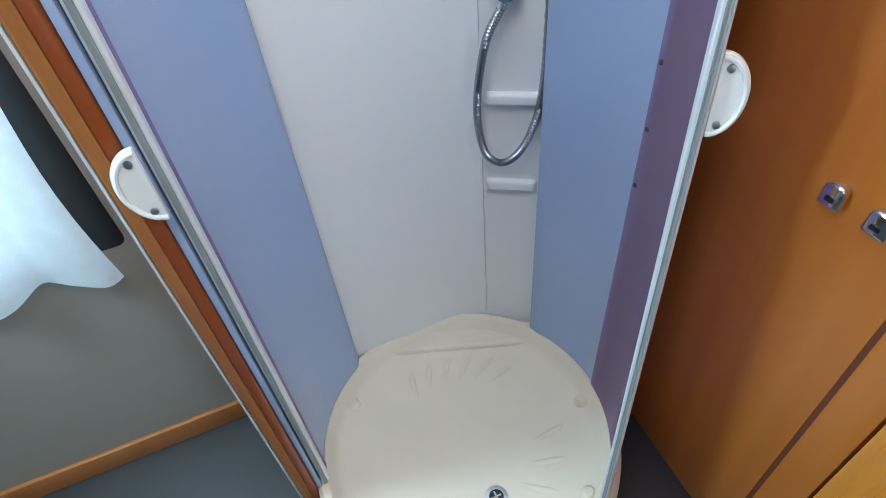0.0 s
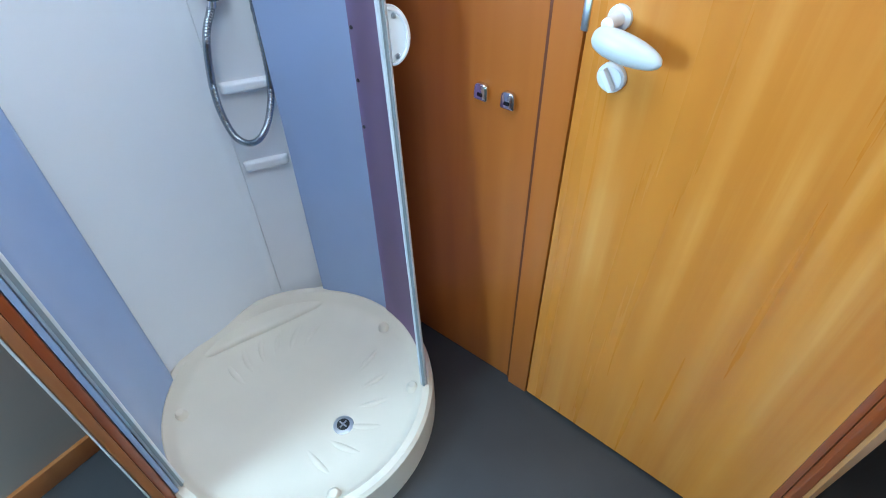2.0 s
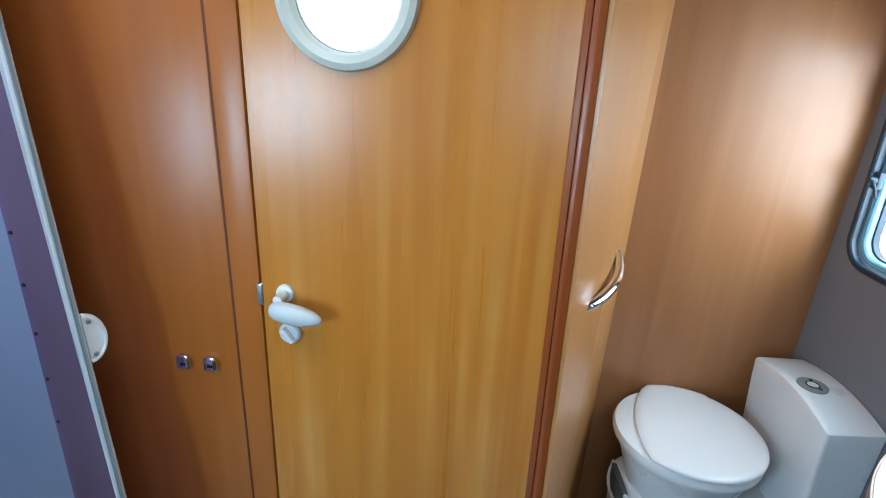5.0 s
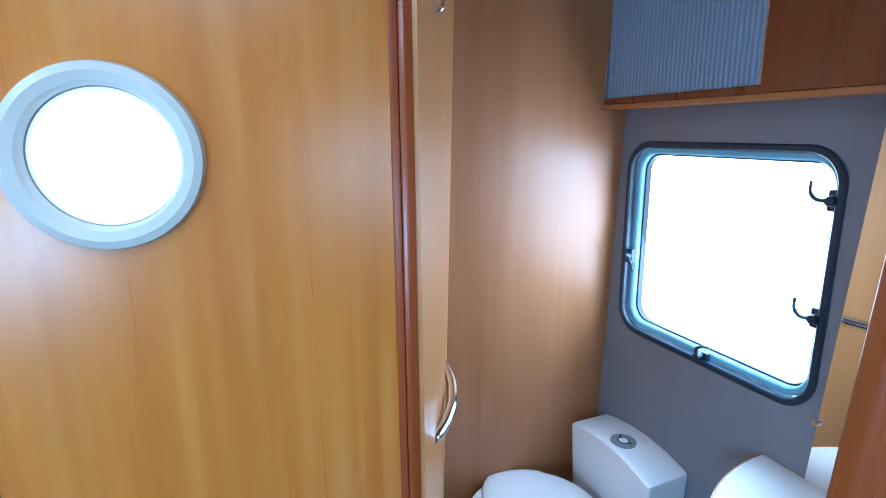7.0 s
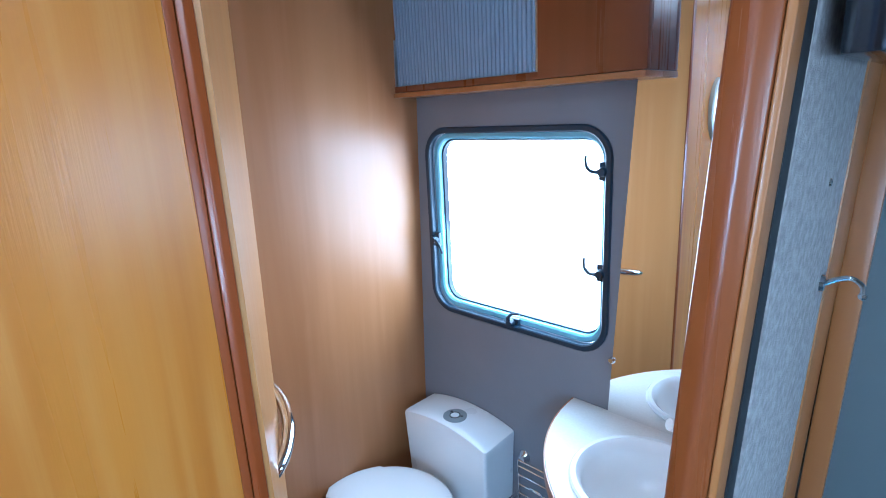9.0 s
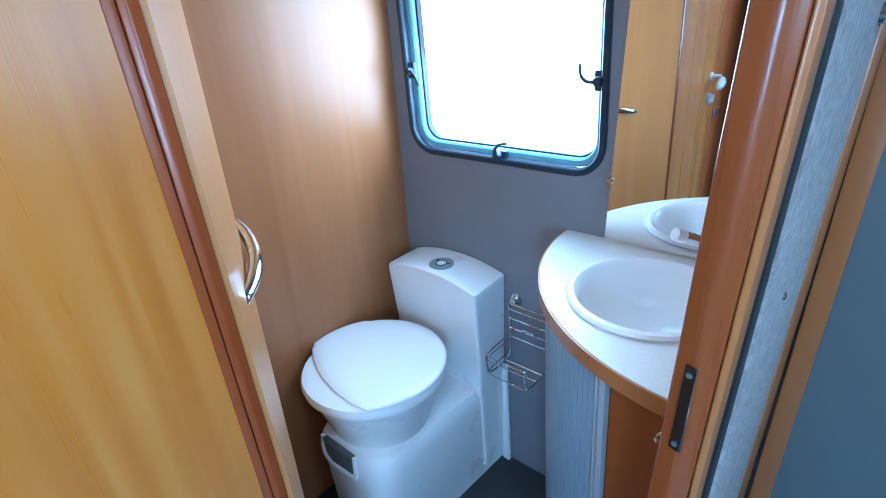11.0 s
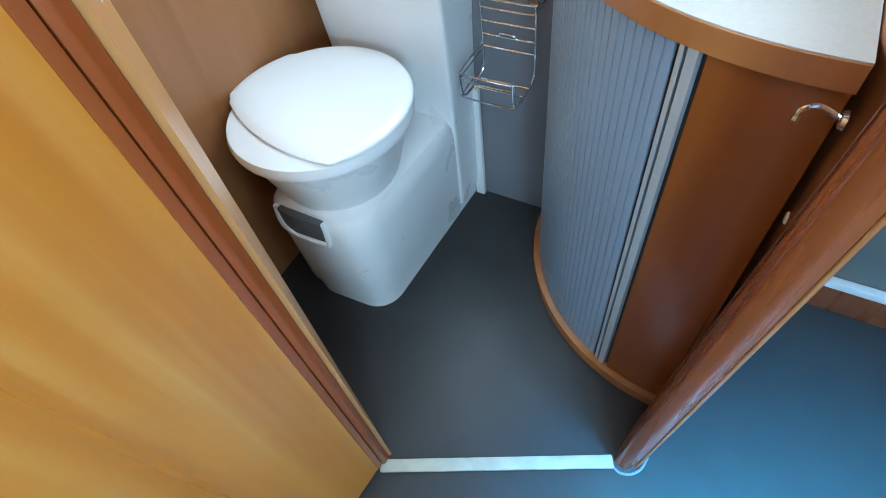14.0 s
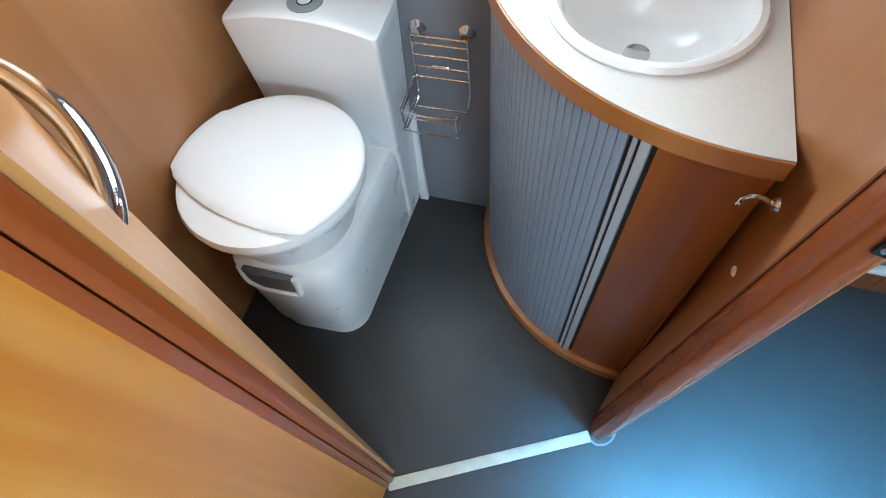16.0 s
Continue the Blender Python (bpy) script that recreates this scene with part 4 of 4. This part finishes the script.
part("spout", tube(curve_points([(0.388, 0.742, VTOP + 0.035), (0.373, 0.722, VTOP + 0.060), (0.350, 0.690, VTOP + 0.082), (0.334, 0.668, VTOP + 0.092)], 6), 0.009, 12), M_CHROME, tap)
part("spout_tip", tube([(0.338, 0.673, VTOP + 0.089), (0.328, 0.660, VTOP + 0.096)], [0.0125, 0.0115], 16), M_PLASTIC, tap, "pale plastic spout tip")
part("lever", tube(curve_points([(0.388, 0.742, VTOP + 0.050), (0.402, 0.749, VTOP + 0.068), (0.422, 0.757, VTOP + 0.078)], 4), [0.006] * 5 + [0.005] * 4, 10), M_CHROME, tap)

# ---- mirror ----
mir = thing("wall_mirror", (0.33, WIN_Y, 0.81), "frameless tall mirror on the wall above worktop", "mirror")
part("glass", leant(box(0.152, PART_X - 0.002, WIN_Y - 0.008, WIN_Y - 0.002, VTOP + 0.002, 1.90), 0.055), M_MIRROR, mir, smooth=False)
for x, z in ((0.155, 0.965), (0.197, 1.700)):
    part("clip", moved(lathe([(0, 0.012), (0.006, 0.011), (0.008, 0.004), (0.008, 0)], (0, 0, 0), 14), basis(x, WIN_Y - 0.004, z, (1, 0, 0), (0, -1, 0))), M_CHROME, mir)

# ---- overhead cupboard ----
CY = 0.700
cup = thing("overhead_cupboard", (-0.12, 0.74, 1.566), "brown overhead cupboard with grey ribbed roller shutter", "cupboard")
part("bottom", box(LEFT_X, 0.236, CY - 0.004, WIN_Y - 0.001, 1.566, 1.578, 0.002), M_EDGE, cup)
part("body", box(LEFT_X, 0.236, CY + 0.018, WIN_Y - 0.001, 1.579, TOP - 0.002), M_BROWN, cup)
part("end_stile", box(LEFT_X, LEFT_X + 0.028, CY, CY + 0.017, 1.579, TOP - 0.002, 0.002), M_BROWN, cup)
part("front_panel", box(0.006, 0.236, CY, CY + 0.017, 1.579, TOP - 0.002, 0.002), M_BROWN, cup, "plain red-brown front panel")
part("sill", box(LEFT_X + 0.028, 0.006, CY + 0.002, CY + 0.017, 1.579, 1.594, 0.001), M_BROWN, cup)
roll = part("roller_shutter", box(LEFT_X + 0.034, 0.000, CY + 0.010, CY + 0.016, 1.5945, TOP - 0.003), M_GREYP, cup, "grey ribbed roller shutter")
rib = link("slat", prism([(-0.0052, 0.0), (-0.0038, -0.0035), (0.0, -0.0050), (0.0038, -0.0035), (0.0052, 0.0)], 1.596, TOP - 0.004), M_TAMB)
nr = 37
for i in range(nr):
    s = rib if i == 0 else new("slat", rib.data)
    s.parent = roll
    s.matrix_basis = Matrix.Translation((LEFT_X + 0.041 + i * (0.000 - LEFT_X - 0.048) / (nr - 1), CY + 0.0098, 0))
part("guide", box(LEFT_X + 0.029, LEFT_X + 0.034, CY + 0.003, CY + 0.016, 1.5945, TOP - 0.003), M_SATIN, cup)
part("guide", box(0.000, 0.005, CY + 0.003, CY + 0.016, 1.5945, TOP - 0.003), M_SATIN, cup)

# ---- shower ----
tray = thing("shower_tray", (*SC, 0), "round cream shower tray with moulded foot ridges", "shower tray")
part("pan", lathe([(0, 0.050), (0.10, 0.051), (0.22, 0.056), (0.282, 0.062), (0.298, 0.074), (0.304, 0.090), (0.312, 0.098), (0.328, 0.099), (0.336, 0.092), (0.339, 0.060), (0.340, 0.0), (0.0, 0.0)], (*SC, 0.0), 96), M_TRAY, tray)
for side in (-1, 1):
    for k in range(6):
        a = radians(48 + 20 * k) if side > 0 else radians(228 + 14 * k)
        # shallow curved ridges
        base = Vector(SC)
        pts = []
        for j in range(9):
            t = j / 8
            r = 0.12 + 0.145 * t
            th = a + 0.35 * t * side
            pts.append((base.x + r * math.cos(th), base.y + r * math.sin(th), 0.0440 + 0.007 * max(0, (r - 0.12) / 0.15)))
        part("foot_ridge", tube(pts, [0.002, 0.005, 0.008, 0.010, 0.011, 0.010, 0.008, 0.005, 0.002], 12), M_TRAY, tray)
for a in (172, 128, 318, 62):
    part("stop_bump", lathe([(0.017, -0.012), (0.015, 0.004), (0.009, 0.012), (0, 0.014)], (SC[0] + 0.284 * math.cos(radians(a)), SC[1] + 0.284 * math.sin(radians(a)), 0.066), 16), M_TRAY, tray)
drain = part("drain", lathe([(0.0, 0.0), (0.010, 0.0005), (0.0105, 0.004), (0.016, 0.0045), (0.024, 0.003), (0.026, -0.002)], (0.318, -0.853, 0.0525), 32), M_SATIN, tray, "round metal drain")
part("drain_hole", lathe([(0.0, 0.0052), (0.013, 0.0052), (0.0155, 0.0046)], (0.318, -0.853, 0.0525), 20), M_DARK, drain)
part("drain_cross", joined(tube([(0.307, -0.853, 0.0585), (0.329, -0.853, 0.0585)], 0.002, 6), tube([(0.318, -0.864, 0.0585), (0.318, -0.842, 0.0585)], 0.002, 6)), M_SATIN, drain)

shell = thing("shower_shell", (0.25, -1.32, 0), "white moulded shower wall with corner shelves", "shower wall")


def sheet(path, z0, z1, thick):
    """An upright curved sheet that follows a path in plan."""
    left, right = [], []
    for i, p in enumerate(path):
        a, b = Vector(path[max(i - 1, 0)]), Vector(path[min(i + 1, len(path) - 1)])
        t = (b - a).normalized()
        o = Vector((-t.y, t.x)) * thick
        left.append(tuple(p))
        right.append(tuple(Vector(p) + o))
    bm = bmesh.new()
    v = [[bm.verts.new((x, y, z)) for x, y in lp] for lp in (left, right) for z in (z0, z1)]
    lb, lt, rb, rt = v
    for k in range(len(path) - 1):
        bm.faces.new((lb[k], lb[k + 1], lt[k + 1], lt[k]))
        bm.faces.new((rb[k + 1], rb[k], rt[k], rt[k + 1]))
        bm.faces.new((lt[k], lt[k + 1], rt[k + 1], rt[k]))
        bm.faces.new((lb[k + 1], lb[k], rb[k], rb[k + 1]))
    for k in (0, -1):
        bm.faces.new((lb[k], lt[k], rt[k], rb[k]))
    return bm


back = [(p.x, p.y) for p in curve_points([(0.652, -1.318, 0), (0.48, -1.318, 0), (0.30, -1.320, 0), (0.20, -1.319, 0), (0.145, -1.305, 0), (0.118, -1.285, 0)], 8)]
part("back_panel", sheet(back, 0.0, TOP - 0.01, -0.015), M_ABS, shell)
part("column", sheet([(0.118, -1.285), (0.008, -1.210), (0.014, -1.150)], 0.0, TOP - 0.01, -0.012), M_ABS, shell)
part("back_ledge", prism([(0.50, -1.317), (0.18, -1.317), (0.104, -1.272), (0.010, -1.206), (0.046, -1.15), (0.30, -1.25)], 0.0, 0.074, 0.012, 4), M_TRAY, shell)
cdir = Vector((-0.094, 0.064)).normalized()
cnrm = Vector((cdir.y, -cdir.x))
if cnrm.x < 0:
    cnrm = -cnrm


def col(u, out):
    p = Vector((0.102, -1.274)) + cdir * u + cnrm * out
    return p.x, p.y


for z in (0.715, 0.520):
    part("shelf", prism(rounded([col(-0.016, 0.002), col(0.094, 0.001), col(0.090, 0.028), col(-0.010, 0.028)], [0.001, 0.001, 0.012, 0.012], 4), z, z + 0.022, 0.006, 3), M_ABS, shell)
part("column_edge", tube([(*col(-0.018, 0.002), 0.08), (*col(-0.018, 0.002), TOP - 0.02)], 0.007, 10), M_ABS, shell)
part("column_edge", tube([(*col(0.098, 0.004), 0.08), (*col(0.098, 0.004), TOP - 0.02)], 0.006, 10), M_ABS, shell)
solo("screw", lathe([(0, 0.0), (0.003, 0.0008), (0.0035, 0.002), (0, 0.003)], (0.417, -1.317, 0.165), 8), M_DARK, "small dark screw in the white shower wall", "screw")
shw = thing("hand_shower", (*col(0.05, 0.03), 0.9), "chrome mixer with ribbed shower hose hanging in a loop", "shower")
part("mixer", moved(lathe([(0.0, 0.050), (0.020, 0.048), (0.024, 0.030), (0.024, 0.004), (0.030, 0.0)], (0, 0, 0), 28), basis(*col(0.030, 0.001), 0.925, (cdir.x, cdir.y, 0), (cnrm.x, cnrm.y, 0))), M_CHROME, shw)
part("outlet", tube([(*col(0.030, 0.03), 0.918), (*col(0.022, 0.034), 0.892)], 0.009, 12), M_CHROME, shw)
hose_pts = curve_points([(*col(0.022, 0.034), 0.895), (*col(-0.004, 0.042), 0.84), (*col(-0.020, 0.046), 0.75), (*col(-0.020, 0.048), 0.68), (*col(-0.006, 0.050), 0.625), (*col(0.022, 0.050), 0.606), (*col(0.052, 0.050), 0.625), (*col(0.078, 0.046), 0.675), (*col(0.094, 0.036), 0.75), (*col(0.098, 0.02), 0.90), (*col(0.098, 0.02), 1.35)], 22)
part("hose", tube(hose_pts, [0.0068 if i % 2 else 0.0082 for i in range(len(hose_pts))], 10), M_HOSE, shw, "ribbed chrome hose")


def half_moon(label, m):
    """A half-moon pull: flat plate with a raised rim and two screws."""
    n = 20
    out = [(0.0, -0.046)] + [(0.036 * math.cos(a), 0.046 * math.sin(a)) for a in (math.pi * (k / n - 0.5) for k in range(n + 1))] + [(0.0, 0.046)]
    seen_, lp = set(), []
    for p in out:
        q = (round(p[0], 4), round(p[1], 4))
        if q not in seen_:
            seen_.add(q)
            lp.append(q)
    return moved(prism(lp, 0.0, 0.009, 0.003, 2), m), [moved(lathe([(0, 0.0125), (0.004, 0.0115), (0.0045, 0.009)], (0.010, s * 0.030, 0), 12), m) for s in (-1, 1)], moved(tube([(0.031 * math.cos(a), 0.041 * math.sin(a), 0.0095) for a in (math.pi * (k / n - 0.5) for k in range(n + 1))], 0.003, 8), m)


def screen(name, fixed, slide, bar_at, bar_dir, hz_, deep, label):
    s = thing(name, (*fixed[0], 0.1), label, "shower screen", "curved shower screens")
    part("fixed_sheet", sheet(fixed, 0.100, 1.88, 0.004), M_BLUE, s, "opaque blue-lilac plastic sheet")
    part("sliding_sheet", sheet(slide, 0.102, 1.88, 0.003), M_LILAC, s, "clear lilac acrylic sheet")
    b, t = Vector(bar_at), Vector(bar_dir).normalized()
    o = Vector((-t.y, t.x))
    q = [tuple(b + t * u + o * v) for u, v in ((-0.008, -0.008), (0.010, -0.008), (0.010, 0.008), (-0.008, 0.008))]
    bar_ob = part("edge_profile", prism(rounded(q, 0.003, 3), 0.101, 1.88), M_WHITEAL, s, "white aluminium edge profile")
    part("seal", prism([tuple(b + t * u + o * v) for u, v in ((0.0105, -0.003), (0.016, -0.003), (0.016, 0.003), (0.0105, 0.003))], 0.103, 1.88), M_GREYP, bar_ob)
    sgn = 1 if o.dot(b - Vector(SC)) > 0 else -1
    for side in (sgn,):
        m = basis(*(b + t * deep + o * side * 0.0085), hz_, (o.x * side, o.y * side, 0), (t.x, t.y, 0))
        plate, screws, rim = half_moon("", m)
        h = part("pull_handle", plate, M_PLASTIC, s, "white half-moon pull handle")
        part("rim", rim, M_PLASTIC, h)
        for sc in screws:
            part("screw", sc, M_SATIN, h)
    return s


# right-hand screen: follows the tray's rim, then turns to the column
rp = [(0.014, -1.225), (0.050, -1.180)] + arc(SC, SR + 0.006, 210, 174, 14)
scr = screen("shower_screen", rp, arc(SC, SR + 0.001, 175, 134, 18), arc(SC, SR + 0.003, 134, 133, 1)[0], (0.72, 0.69), 0.915, -0.002, "curved blue-lilac shower screen pushed open beside cabinet")
# its loose lower edge trails behind the header, so the closing edge leans
for ob in scr.children_recursive:
    if ob.name.split(".")[0] == "fixed_sheet":
        continue
    for v in ob.data.vertices:
        rel = Vector((v.co.x - SC[0], v.co.y - SC[1]))
        ang = math.degrees(math.atan2(rel.y, rel.x)) % 360
        share = max(0.0, (175 - ang) / 41) if ob.name.split(".")[0] == "sliding_sheet" else 1.0
        w = (v.co.z - 0.1) / 1.78
        lo, hi = (Matrix.Rotation(radians(turn * share), 2) @ rel for turn in (-7.4, 31.0))
        q = lo.lerp(hi, w)
        v.co.x, v.co.y = SC[0] + q.x, SC[1] + q.y
for k, z in enumerate((0.68, 0.78, 0.88, 0.98, 1.08, 1.20)):
    part("rivet", moved(lathe([(0, 0.003), (0.0035, 0.002), (0.004, 0)], (0, 0, 0), 10), basis(*arc(SC, SR + 0.0005, 173.5, 173.5, 1)[0], z, (0, 0, 1), (-math.cos(radians(173.5)), -math.sin(radians(173.5)), 0))), M_DARK, scr)
lp = [(0.486, -1.290)] + arc(SC, SR + 0.006, 303, 354, 22)
screen("shower_screen", lp, arc(SC, SR + 0.001, 350, 355, 4), arc(SC, SR + 0.003, 355, 356, 1)[0], (0.06, 1.0), 0.890, 0.024, "curved blue-lilac shower screen standing at wooden post")
solo("header_rail", band(SC, SR - 0.006, SR + 0.02, -5, 205, 1.885, 1.925, 60, 0.003), M_WHITEAL, "white curved header rail over the shower", "shower rail")

# wooden post and partition left of the shower
post = thing("shower_post", (0.66, -1.03, 0), "orange wooden post closing the shower's side panel", "post")
part("side_panel", box(0.658, 0.678, -1.334, -1.030, 0, TOP), M_TRIM, post, "dark brown side panel")
part("front_edge", prism(rounded([(0.6705, -1.0295), (0.686, -1.0295), (0.688, -1.004), (0.6705, -1.003)], [0.001, 0.005, 0.005, 0.001], 3), 0, TOP), M_EDGE, post)
part("inner_edge", prism(rounded([(0.654, -1.0295), (0.6700, -1.0295), (0.6700, -1.0045), (0.655, -1.008)], [0.001, 0.001, 0.001, 0.005], 3), 0, TOP), M_TRIM, post, "dark red-brown inner edge")
part("white_seal", box(0.6885, 0.692, -1.028, -1.006, 0, TOP, 0.001), M_WHITEAL, post, "thin white edge strip")
part("purple_jamb", box(0.644, 0.6535, -1.030, -1.010, 0.101, TOP, 0.002), M_BLUE, post, "lilac plastic jamb strip")
